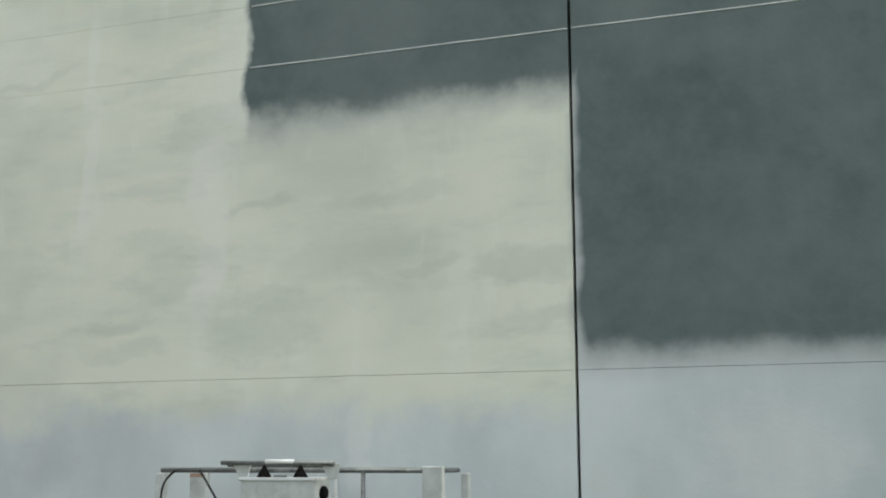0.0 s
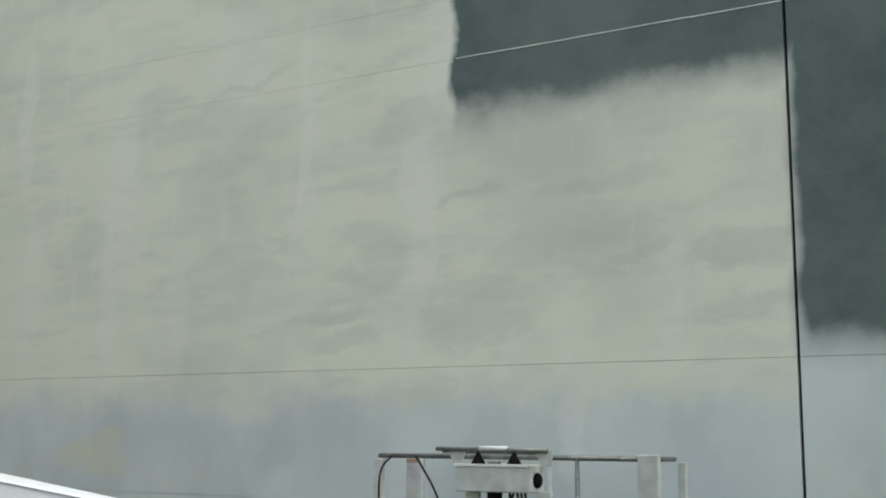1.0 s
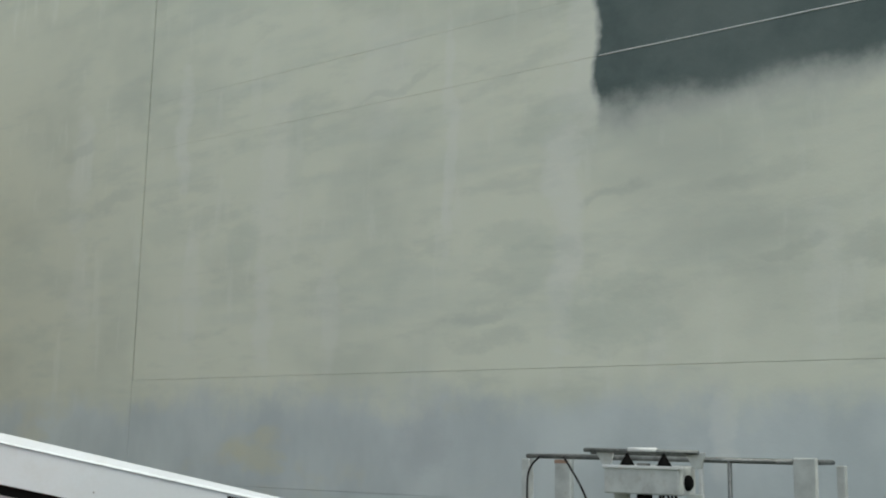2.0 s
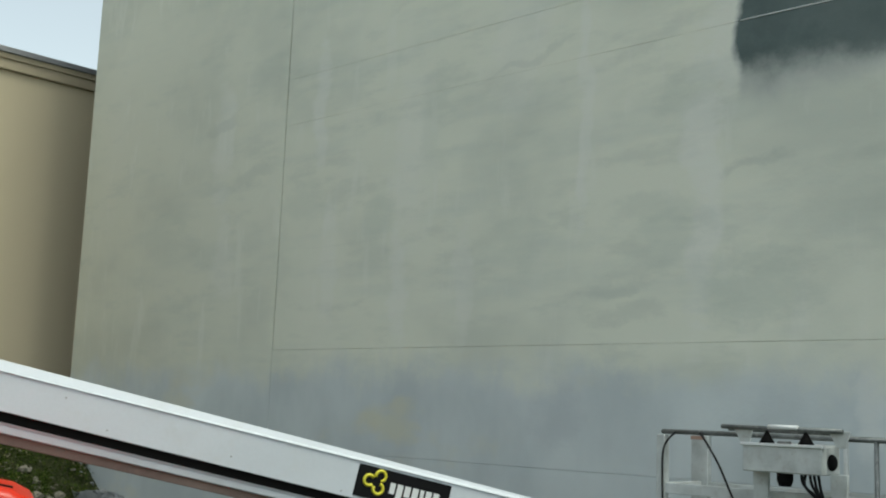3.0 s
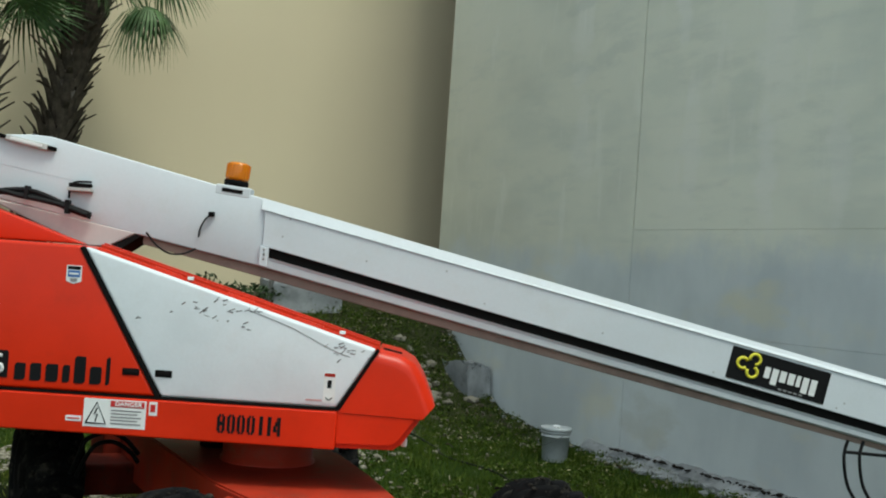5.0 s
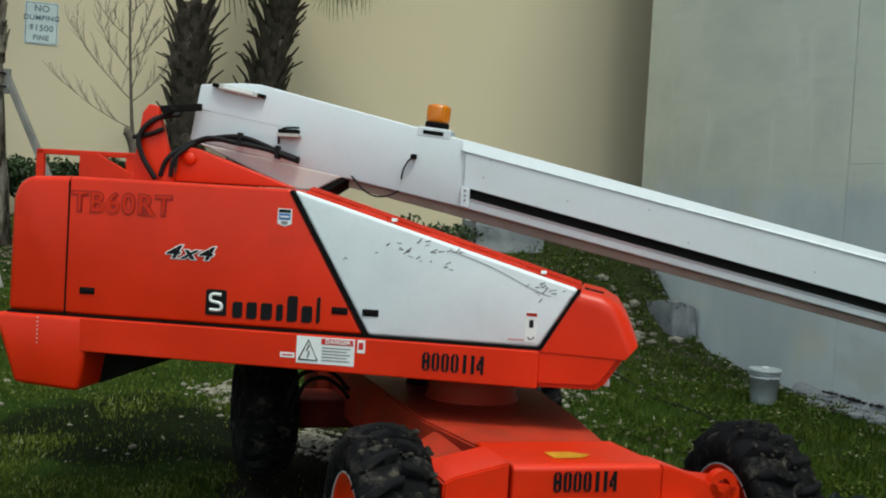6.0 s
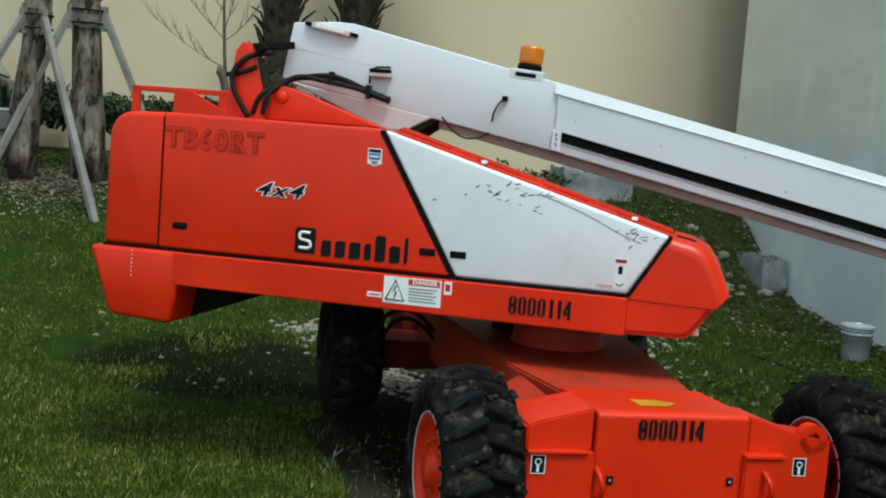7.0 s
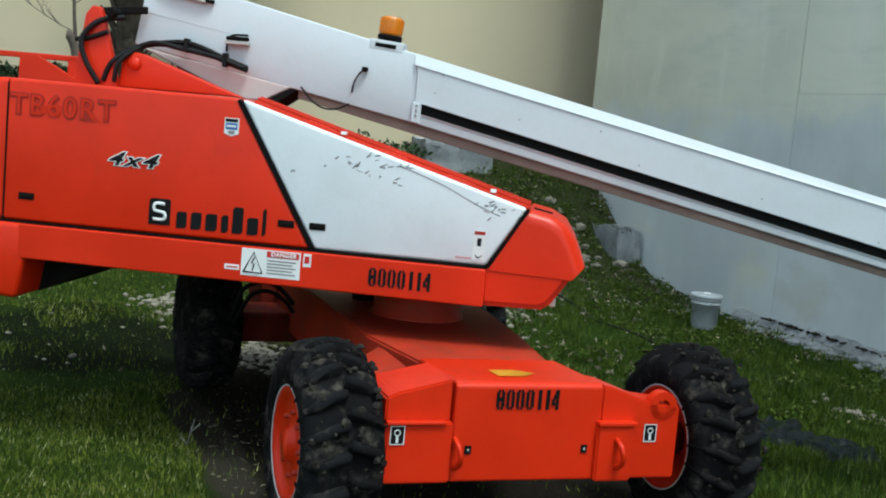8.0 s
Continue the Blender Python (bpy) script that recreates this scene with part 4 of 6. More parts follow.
def make_markings():
    # model and drive writing
    writing("model_mark", "TB60RT", 0.165, DECAL_DEEP, lift, on_side(-2.02, 2.014, SIDE - 0.002), "dark red outlined model mark", 0.009, spacing=1.15)
    writing("model_mark", "TB60RT", 0.165, RED, lift, on_side(-2.02, 2.014, SIDE - 0.005), "", -0.0005, spacing=1.15)
    writing("drive_mark", "4x4", 0.145, DECAL_WHITE, lift, on_side(-1.60, 1.755, SIDE - 0.002) @ Matrix.Diagonal((1.1, 0.74, 1, 1)), "black italic 4x4 mark with a white edge", 0.010, shear=0.35, spacing=1.25)
    writing("drive_mark", "4x4", 0.145, DECAL_BLACK, lift, on_side(-1.60, 1.755, SIDE - 0.005) @ Matrix.Diagonal((1.1, 0.74, 1, 1)), "", 0.003, shear=0.35, spacing=1.25)
    stencil("8000114", 0.105, on_side(0.0, 1.232, SIDE - 0.028), "black stencilled fleet number")
    # maker's mark, as plain shapes
    badge = up("maker_badge", prism([(-1.478, 1.405), (-1.478, 1.545), (-1.46, 1.555), (-1.362, 1.555), (-1.352, 1.545), (-1.352, 1.405)], SIDE - 0.004, SIDE + 0.01), DECAL_BLACK, "black maker's badge with a white curl")
    curl = tube(arc([(-1.385, SIDE - 0.005, 1.525), (-1.44, SIDE - 0.005, 1.525), (-1.445, SIDE - 0.005, 1.488), (-1.388, SIDE - 0.005, 1.474), (-1.388, SIDE - 0.005, 1.438), (-1.45, SIDE - 0.005, 1.436)], 6), 0.010, 6)
    part("curl", curl, DECAL_WHITE, badge)
    u = -1.315
    for w, h in ((0.06, 0.095), (0.062, 0.098), (0.068, 0.098), (0.04, 0.098), (0.062, 0.15), (0.064, 0.098), (0.022, 0.155)):
        bar = prism([(u, 1.400), (u, 1.397 + h - 0.012), (u + 0.012, 1.397 + h), (u + w - 0.004, 1.397 + h), (u + w, 1.397 + h - 0.01), (u + w, 1.41), (u + w - 0.012, 1.398), (u + 0.004, 1.397)], SIDE - 0.004, SIDE + 0.004)
        up("maker_bar", bar, DECAL_BLACK)
        u += w + 0.024
    # shield badge
    shield = up("shield_badge", prism([(-1.075, 1.945), (-1.075, 2.06), (-0.985, 2.06), (-0.985, 1.945), (-1.03, 1.925)], SIDE - 0.003, SIDE + 0.01), DECAL_WHITE, "small blue and white shield sticker")
    shield.matrix_basis = TURN @ pose(-1.03, 0, 2.0) @ Matrix.Diagonal((0.93, 1, 0.76, 1)) @ pose(1.03, 0, -2.0)
    part("shield_top", box((-1.068, SIDE - 0.005, 2.03), (-0.992, SIDE, 2.053)), DECAL_BLACK, shield)
    part("shield_field", box((-1.066, SIDE - 0.005, 1.975), (-0.994, SIDE, 2.022)), DECAL_BLUE, shield)
    part("shield_bar", box((-1.058, SIDE - 0.007, 1.992), (-1.002, SIDE, 2.006)), DECAL_WHITE, shield)
    part("shield_foot", prism([(-1.05, 1.945), (-1.05, 1.965), (-1.01, 1.965), (-1.01, 1.945), (-1.03, 1.937)], SIDE - 0.005, SIDE), SCUFF, shield)
    # danger label with a shock triangle
    y = SIDE - 0.026
    lab = up("danger_label", box((-0.915, y - 0.002, 1.17), (-0.575, y + 0.004, 1.325)), DECAL_WHITE, "white danger label with a shock triangle")
    tri = bmesh.new()
    tube([(-0.90, y - 0.003, 1.19), (-0.845, y - 0.003, 1.305), (-0.79, y - 0.003, 1.19), (-0.90, y - 0.003, 1.19)], 0.005, 5, tri)
    tube([(-0.84, y - 0.003, 1.275), (-0.855, y - 0.003, 1.24), (-0.838, y - 0.003, 1.24), (-0.848, y - 0.003, 1.2)], 0.004, 5, tri)
    part("triangle", tri, DECAL_BLACK, lab)
    part("red_band", box((-0.77, y - 0.004, 1.285), (-0.585, y, 1.318)), DECAL_RED, lab)
    ob = writing("danger_word", "DANGER", 0.034, DECAL_WHITE, lab, pose(-0.672, y - 0.0045, 1.302, 90), "", 0.001, spacing=1.1)
    for i in range(5):
        part("text_bar", box((-0.765, y - 0.004, 1.19 + i * 0.018), (-0.60 - 0.02 * (i % 2), y, 1.197 + i * 0.018)), SCUFF, lab)
    small = up("small_label", box((-1.01, y - 0.002, 1.195), (-0.925, y + 0.004, 1.225)), DECAL_WHITE, "small white label")
    part("text_bar", box((-1.0, y - 0.004, 1.206), (-0.935, y, 1.214)), DECAL_RED, small)
    small = up("small_label", box((-0.56, y - 0.002, 1.25), (-0.515, y + 0.004, 1.325)), DECAL_WHITE, "small white label")
    part("text_bar", box((-0.552, y - 0.004, 1.27), (-0.525, y, 1.31)), DECAL_RED, small)
    tag = up("hand_label", box((0.385, SIDE - 0.003, 1.38), (0.45, SIDE + 0.004, 1.545)), DECAL_WHITE, "small white pictogram label")
    part("red_band", box((0.388, SIDE - 0.005, 1.525), (0.447, SIDE, 1.543)), DECAL_DEEP, tag)
    part("symbol", box((0.405, SIDE - 0.005, 1.46), (0.43, SIDE, 1.505), 0.004), DECAL_BLACK, tag)
    part("symbol", tube(arc([(0.40, SIDE - 0.004, 1.41), (0.417, SIDE - 0.004, 1.395), (0.437, SIDE - 0.004, 1.41)], 4), 0.003, 5), DECAL_BLACK, tag)
    part("text_bar", box((0.29, SIDE - 0.0035, 1.385), (0.38, SIDE + 0.002, 1.395)), surface("faded_pink_vinyl", (0.55, 0.32, 0.32), 0.5), tag)
    # scuffs and a long scratch on the white panel
    rng = random.Random(4)
    line = [(-0.05, 1.86), (0.02, 1.838), (0.2, 1.775), (0.36, 1.70), (0.47, 1.655), (0.52, 1.64)]
    up("scratch", tube(arc([(u, SIDE - 0.0005, z) for u, z in line], 4), [0.0022] * 21, 5), SCUFF, "long grey scratch in the paint")
    for cu, cz, n, sp in ((0.5, 1.655, 16, 0.07), (-0.06, 1.855, 8, 0.04), (-0.36, 1.83, 12, 0.09), (-0.27, 1.90, 5, 0.05), (-0.10, 1.78, 4, 0.04), (-0.68, 1.77, 2, 0.02)):
        bm = bmesh.new()
        for i in range(n):
            u, z = cu + rng.gauss(0, sp), cz + rng.gauss(0, sp * 0.35)
            a = rng.uniform(-0.3, 0.9)
            d = rng.uniform(0.008, 0.035)
            tube([(u, SIDE - 0.0005, z), (u + d * math.cos(a), SIDE - 0.0005, z + d * math.sin(a))], rng.uniform(0.0018, 0.004), 4, bm)
        tagged(up("scuff", bm, SCUFF, "grey scuff marks in the white paint"), kind="stuff")


make_markings()


def make_boom():
    def strip(name, low, high, u0, u1, y0, y1, mat, label="", bevel=0.0, rise_by=0.0):
        return up(name, prism([(u0, edge(low, u0)), (u0, edge(high, u0) + rise_by), (u1, edge(high, u1) + rise_by), (u1, edge(low, u1))], y0, y1, bevel), mat, label)
    y = BOOM_SIDE
    end = 5.02
    base = prism([(-1.91, 2.45), (-1.853, 2.81), (-1.57, 2.828), (-1.45, top(-1.45)), (end, top(end)), (end, edge("foot", end) + 0.01), (-0.1, 2.105)], y + 0.012, -y - 0.012, 0.012, 3)
    smooth(up("boom_tube", base, WHITE, "white telescopic boom tube"), 20)
    strip("boom_side_plate", "slot_top", "lip", -0.1, end - 0.02, y - 0.008, y + 0.03, WHITE, "white outer boom plate", 0.004)
    for u0, u1, yo in ((-0.12, end, y - 0.016),):
        bm = prism([(u0, edge("lip", u0)), (u0, edge("top", u0) + 0.003), (u1, edge("top", u1) + 0.003), (u1, edge("lip", u1))], yo, y + 0.06)
        for v in bm.verts:       # the flange folds back towards the top
            if v.co.y < y + 0.03 and v.co.z > edge("lip", v.co.x) + 0.02:
                v.co.y += 0.03
        up("boom_flange", bm, WHITE, "white boom top flange")
    # near-black strip stands in for the shadow under the plate's overhang
    strip("boom_slot", "slot_foot", "slot_top", -0.07, end - 0.05, y + 0.009, y + 0.02, SEAL, "near-black strip for the shadow gap along the boom")
    lower = strip("boom_lower_flange", "foot", "slot_foot", -0.07, end - 0.02, y + 0.002, y + 0.05, WHITE, "white lower boom flange leaning inwards")
    for v in lower.data.vertices:
        if v.co.z < edge("foot", v.co.x) + 0.01 and v.co.y < y + 0.03:
            v.co.y += 0.035
    # underside strip, its shade painted in brown
    strip("inner_boom", "under", "foot", -0.85, end - 0.03, -0.16, 0.16, UNDER, "boom underside, shade put into its brown colour", 0.006)
    strip("boom_tab", "foot", "slot_top", -0.115, -0.06, y - 0.022, y + 0.02, WHITE, "white bolted end tab", 0.004)
    for d in (-0.31, -0.34, -0.37):
        up("bolt", lathe([(0.0, 0.0), (0.007, 0.0), (0.007, 0.006), (0, 0.007)], 8), BOLT).matrix_basis = TURN @ pose(-0.087, y - 0.022, top(-0.087) + d, 90)
    for u, d in ((0.06, -0.08), (0.02, -0.2), (0.55, -0.2), (1.05, -0.12), (1.3, -0.25), (2.05, -0.22), (2.76, -0.262), (3.55, -0.262), (3.6, -0.22), (4.5, -0.2), (4.55, -0.18)):
        up("bolt", lathe([(0.0, 0.0), (0.0055, 0.0), (0.0045, 0.003), (0, 0.0035)], 8), BOLT).matrix_basis = TURN @ pose(u, y - 0.008, top(u) + d, 90)
    up("weld_line", tube([(-1.9, y + 0.0115, 2.66), (-1.2, y + 0.0115, 2.545)], 0.0016, 5), WHITE)
    # gusset under the rear and the lift link
    up("boom_gusset", prism([(-1.89, 2.442), (-1.05, 2.292), (-0.88, 2.262), (-1.06, 2.165), (-1.2, 2.16)], -0.20, 0.20, 0.01), PRIMER, "dusty grey-pink boom gusset")
    # bracket end in near-black, its shade put into the colour
    up("gusset_end", prism([(-1.06, 2.158), (-0.90, 2.256), (-0.85, 2.246), (-1.0, 2.14)], -0.19, 0.19, 0.006), DARK, "dark shaded bracket end")
    link = prism([(-1.95, 2.17), (-1.93, 2.36), (-1.88, 2.395), (-1.80, 2.385), (-1.16, 2.17)], -0.33, -0.22, 0.012, 3)
    smooth(up("lift_link", link, RED, "orange-red lift link plate"))
    up("link_pin", lathe([(0.0, 0), (0.042, 0.0), (0.038, 0.012), (0, 0.012)], 20), RED).matrix_basis = TURN @ pose(-1.85, -0.335, 2.32, 90)
    riser = prism([(-2.24, 1.7), (-2.22, 2.25), (-2.17, 2.60), (-2.13, 2.655), (-2.08, 2.65), (-2.05, 2.58), (-1.95, 2.22), (-1.95, 1.7)], -0.36, -0.30, 0.01, 3)
    smooth(up("riser_plate", riser, RED, "orange-red boom riser plate"))
    up("riser_pin", tube([(-2.0, -0.4, 2.62), (-2.0, -0.2, 2.62)], 0.03, 12), DARK)
    up("pivot_arm", prism([(-2.12, 2.61), (-2.1, 2.655), (-1.82, 2.68), (-1.82, 2.635)], -0.27, -0.23, 0.005), DARK, "black pivot arm")
    # hoses
    y = -0.37
    for pts, r in (([(-2.03, y, 2.2), (-1.98, y, 2.32), (-1.86, -0.30, 2.42), (-1.65, -0.26, 2.475), (-1.5, -0.25, 2.47), (-1.3, -0.25, 2.40), (-1.16, -0.24, 2.355)], 0.016),
                   ([(-1.96, y, 2.2), (-1.93, y, 2.33), (-1.8, -0.28, 2.44), (-1.62, -0.25, 2.455), (-1.45, -0.245, 2.435), (-1.28, -0.245, 2.375), (-1.16, -0.24, 2.34)], 0.016),
                   ([(-1.9, -0.3, 2.40), (-1.75, -0.29, 2.46), (-1.58, -0.27, 2.44), (-1.36, -0.26, 2.405), (-1.18, -0.25, 2.35)], 0.016),
                   ([(-2.05, y - 0.02, 2.18), (-2.14, y - 0.03, 2.32), (-2.17, y - 0.02, 2.45), (-2.08, y, 2.56), (-1.94, -0.3, 2.60)], 0.018),
                   ([(-2.22, y, 2.44), (-2.12, y, 2.46), (-2.02, y, 2.5)], 0.016)):
        up("hose", tube(arc(pts, 8), r, 8), BLACK, "black hydraulic hose")
    for u, z in ((-1.55, 2.47), (-1.3, 2.4)):
        up("hose_tie", box((u - 0.012, -0.29, z - 0.05), (u + 0.012, -0.22, z + 0.035), 0.004), BLACK)
    y = BOOM_SIDE
    # small fittings on the near face
    fit = up("work_light", box((-1.27, y - 0.05, 2.505), (-1.12, y + 0.012, 2.53), 0.006), CAGE, "small pale connector plate")
    fit.matrix_basis = TURN @ pose(-0.045, 0, -0.012)
    part("plug", box((-1.26, y - 0.055, 2.53), (-1.12, y - 0.012, 2.555), 0.008), SEAL, fit)
    up("cable", tube(arc([(-1.31, y, 2.45), (-1.30, y - 0.02, 2.52), (-1.26, y - 0.035, 2.55), (-1.17, y - 0.03, 2.555)], 8), 0.007, 6), BLACK, "thin black cable")
    up("cable", tube(arc([(-0.50, y, 2.265), (-0.49, y - 0.012, 2.32), (-0.46, y - 0.015, 2.38), (-0.43, y - 0.01, 2.405)], 8), 0.006, 6), BLACK, "loose black cable end")
    up("cable_plug", box((-0.445, y - 0.03, 2.395), (-0.41, y + 0.01, 2.425), 0.005), SEAL)
    up("cable", tube(arc([(-0.82, y - 0.01, 2.27), (-0.74, y - 0.03, 2.19), (-0.66, y - 0.03, 2.15), (-0.58, y - 0.02, 2.155), (-0.51, y - 0.01, 2.19)], 8), 0.006, 6), BLACK, "loose black cable")
    lamp = part("strip_lamp", box((-0.13, -0.03, -0.02), (0.13, 0.02, 0.018), 0.006), CAGE, lift, "small pale lamp strip", TURN @ pose(-1.587, y, 2.776, 0, 10.5, 0))
    part("lens", box((-0.10, -0.033, -0.010), (0.10, -0.028, 0.008), 0.002), DECAL_WHITE, lamp)
    for sgn in (-1, 1):
        part("lamp_end", box((sgn * 0.155 - 0.025, -0.02, -0.012), (sgn * 0.155 + 0.025, 0.015, 0.012), 0.005), SEAL, lamp)
    # beacon
    tilt = TURN @ pose(-0.31, -0.12, 2.552) @ pose(0, 0, 0, 0, 5, 0)
    mount = part("beacon_mount", box((-0.11, -0.08, -0.02), (0.11, 0.08, 0.045), 0.008), WHITE, lift, "white beacon bracket", tilt)
    part("mount_bar", box((-0.07, -0.082, 0.0), (0.06, -0.078, 0.025)), SEAL, mount)
    beacon = part("beacon", lathe([(0.075, 0.045), (0.078, 0.075), (0.07, 0.085)], 24), SEAL, lift, "amber warning beacon", tilt)
    lens = part("lens", lathe([(0.07, 0.085), (0.073, 0.10), (0.07, 0.17), (0.066, 0.19), (0.05, 0.198), (0.0, 0.20)], 24), AMBER, beacon, "ribbed amber plastic lens")
    for k in range(18):
        a = k * math.tau / 18
        part("lens_rib", box((0.068, -0.004, 0.10), (0.075, 0.004, 0.185)), AMBER, beacon, at=pose(0, 0, 0, 0, 0, math.degrees(a)))
    # hirer's sticker as plain shapes
    slope = math.degrees(math.atan(0.214))
    st = TURN @ pose(3.17, BOOM_SIDE - 0.010, top(3.17) - 0.163, 90, 0, 0) @ pose(0, 0, 0, 0, 0, -slope)
    plate = part("hire_sticker", box((-0.322, -0.102, -0.001), (0.322, 0.102, 0.002)), DECAL_BLACK, lift, "black sticker with a yellow three-leaf mark", st)
    leaf = bmesh.new()
    for k in range(3):
        a = math.radians(90 + 120 * k - 30)
        c = Vector((-0.19 + 0.047 * math.cos(a), 0.012 + 0.047 * math.sin(a), 0.003))
        pts = []
        for j in range(11):
            b = a + math.radians(-140 + 28 * j)
            pts.append(c + Vector((0.034 * math.cos(b), 0.034 * math.sin(b), 0)))
        tube(pts, 0.0105, 6, leaf)
    part("leaf_mark", leaf, DECAL_YELLOW, plate, "yellow three-leaf mark")
    u = -0.09
    for w, lo in ((0.036, -0.04), (0.04, -0.07), (0.04, -0.04), (0.042, -0.04), (0.026, -0.04), (0.04, -0.07), (0.04, -0.07)):
        part("white_bar", box((u, lo, 0.001), (u + w, 0.03, 0.004), 0.001), DECAL_WHITE, plate)
        u += w + 0.013
    bars = bmesh.new()
    for k in range(5):
        box((0.02 + k * 0.034, -0.09, 0.002), (0.042 + k * 0.034, -0.08, 0.0035), 0, bars)
    part("grey_bars", bars, SCUFF, plate)
    # boom tip: head plate, bent hose guard
    up("boom_head", prism([(4.98, top(4.98) + 0.02), (5.12, top(5.12) + 0.015), (5.3, 1.05), (5.2, 0.78), (4.98, 0.85)], -0.2, 0.2, 0.012), WHITE, "white boom head")
    for du in (0.0, 0.10):
        up("hose_guard", tube(arc([(3.66 + du, -0.16, top(3.66) - 0.44), (3.64 + du, -0.16, 1.16), (3.68 + du, -0.14, 0.98), (3.78 + du, -0.1, 0.84)], 6), 0.011, 8), BLACK, "bent black hose guard")
    up("hose_guard", tube(arc([(3.64, -0.16, 1.19), (3.8, -0.16, 1.185), (3.95, -0.15, 1.17), (4.0, -0.13, 1.08), (4.02, -0.1, 0.95)], 6), 0.011, 8), BLACK, "bent black hose guard")


make_boom()


def make_platform():
    """The work platform: a tube cage turned along the wall, with its control box."""
    x0, x1, y0, y1, zt, zf = -4.79, -2.61, 7.55, 8.10, 2.09, 0.98
    at = LIFT.inverted()
    cage = new("platform")
    cage.parent, cage.matrix_basis = lift, at
    tagged(cage, "grey-white tube work platform beside the wall")

    def bar(name, pts, r, mat, label="", sides=8):
        return part(name, tube(pts, r, sides), mat, cage, label)
    # top rails of worn steel tube
    for pts in ([(x0, y0, zt), (x1, y0, zt)], [(x1, y0, zt), (x1, y1, zt)], [(x1, y1, zt), (x0, y1, zt)], [(x0, y1, zt), (x0, y0, zt)]):
        bar("top_rail", pts, 0.018, STEEL, "worn dull steel top rail")
    for pts in ([(x0, y0, zt - 0.40), (x1, y0, zt - 0.40)], [(x1, y0, zt - 0.40), (x1, y1, zt - 0.40)], [(x0, y1, zt - 0.40), (x1, y1, zt - 0.40)], [(x0, y1, zt - 0.40), (x0, y0, zt - 0.40)]):
        part("mid_rail", box((min(p[0] for p in pts) - 0.02, min(p[1] for p in pts) - 0.02, zt - 0.46), (max(p[0] for p in pts) + 0.02, max(p[1] for p in pts) + 0.02, zt - 0.38), 0.006), CAGE, cage, "grey-white mid rail")
    for x, y, w, t in ((x0, y0, 0.035, 0.035), (x1, y0, 0.075, 0.03), (x0, y1, 0.075, 0.03), (x1 + 0.06, y1, 0.03, 0.03)):
        hi = zt + 0.03 if (x, y) == (x1, y0) else zt - 0.022
        part("post", box((x - w, y - t, zf), (x + w, y + t, hi), 0.008), CAGE, cage, "grey-white cage post")
    bar("post", [(-3.14, y0, zt), (-3.14, y0, zf)], 0.017, STEEL, "thin steel post")
    bar("post", [(-3.6, y1, zt), (-3.6, y1, zf)], 0.02, CAGE, "grey-white cage post")
    part("toe_board", box((x0 - 0.03, y0 - 0.03, zf - 0.04), (x1 + 0.03, y1 + 0.03, zf + 0.12), 0.01), CAGE, cage, "grey-white toe board and floor")
    # hoses looped from the rail
    bar("hose", arc([(-4.66, y0 - 0.03, zt), (-4.75, y0 - 0.05, zt - 0.12), (-4.76, y0 - 0.05, zt - 0.38), (-4.74, y0 - 0.05, zt - 0.7), (-4.7, y0 - 0.03, zt - 1.0)], 6), 0.008, BLACK, "looped black hose")
    bar("hose", arc([(-4.45, y0 - 0.03, zt), (-4.38, y0 - 0.05, zt - 0.08), (-4.28, y0 - 0.06, zt - 0.22), (-4.18, y0 - 0.06, zt - 0.42), (-4.1, y0 - 0.05, zt - 0.6)], 6), 0.008, BLACK, "looped black hose")
    part("rust_patch", box((-4.53, y0 - 0.032, zt - 0.05), (-4.41, y0 - 0.03, zt - 0.024)), surface("rusty_paint", (0.4, 0.26, 0.2), 0.9), cage)
    # control box and its guard
    ctl = new("control_box")
    ctl.parent, ctl.matrix_basis = lift, at
    tagged(ctl, "grey-white control box with two black levers")
    bx0, bx1, by0, by1, bz0, bz1 = -4.0, -3.42, y0 - 0.22, y0 + 0.06, 1.845, 2.03
    part("case", prism([(by0, bz0), (by0, bz1), (by1, bz1 + 0.015), (by1, bz0)], bx0, bx1, 0.01), CAGE, ctl, "grey-white control case").matrix_basis = pose(0, 0, 0, 0, 0, 0)
    ob = ctl.children[0]
    ob.matrix_basis = Matrix(((0, 1, 0, 0), (1, 0, 0, 0), (0, 0, 1, 0), (0, 0, 0, 1)))
    part("case_lip", box((bx0 - 0.012, by0 - 0.012, bz1 - 0.008), (bx1 + 0.012, by0 + 0.05, bz1 + 0.012), 0.004), DECAL_WHITE, ctl, "white lid edge")
    for x in (bx0 + 0.14, bx0 + 0.43):
        lever = lathe([(0.055, 0.0), (0.045, 0.02), (0.022, 0.06), (0.012, 0.08), (0.012, 0.10), (0.018, 0.11), (0.0, 0.12)], 14)
        part("lever", lever, SEAL, ctl, "black control lever in a rubber boot", pose(x, by0 + 0.09, bz1 + 0.01))
    part("switch", box((bx0 + 0.24, by0 + 0.04, bz1 + 0.01), (bx0 + 0.32, by0 + 0.1, bz1 + 0.03), 0.005), STEEL, ctl)
    for z, y in ((zt + 0.055, by0 + 0.0), (zt + 0.04, by0 + 0.1)):
        part("guard_bar", tube([(bx0 - 0.16, y, z), (bx1 + 0.15, y, z - 0.005)], 0.016, 8), STEEL, ctl, "worn steel guard bar")
    part("guard_sleeve", tube([(bx0 + 0.2, by0 - 0.004, zt + 0.062), (bx0 + 0.42, by0 - 0.004, zt + 0.062)], 0.017, 8), DECAL_WHITE, ctl)
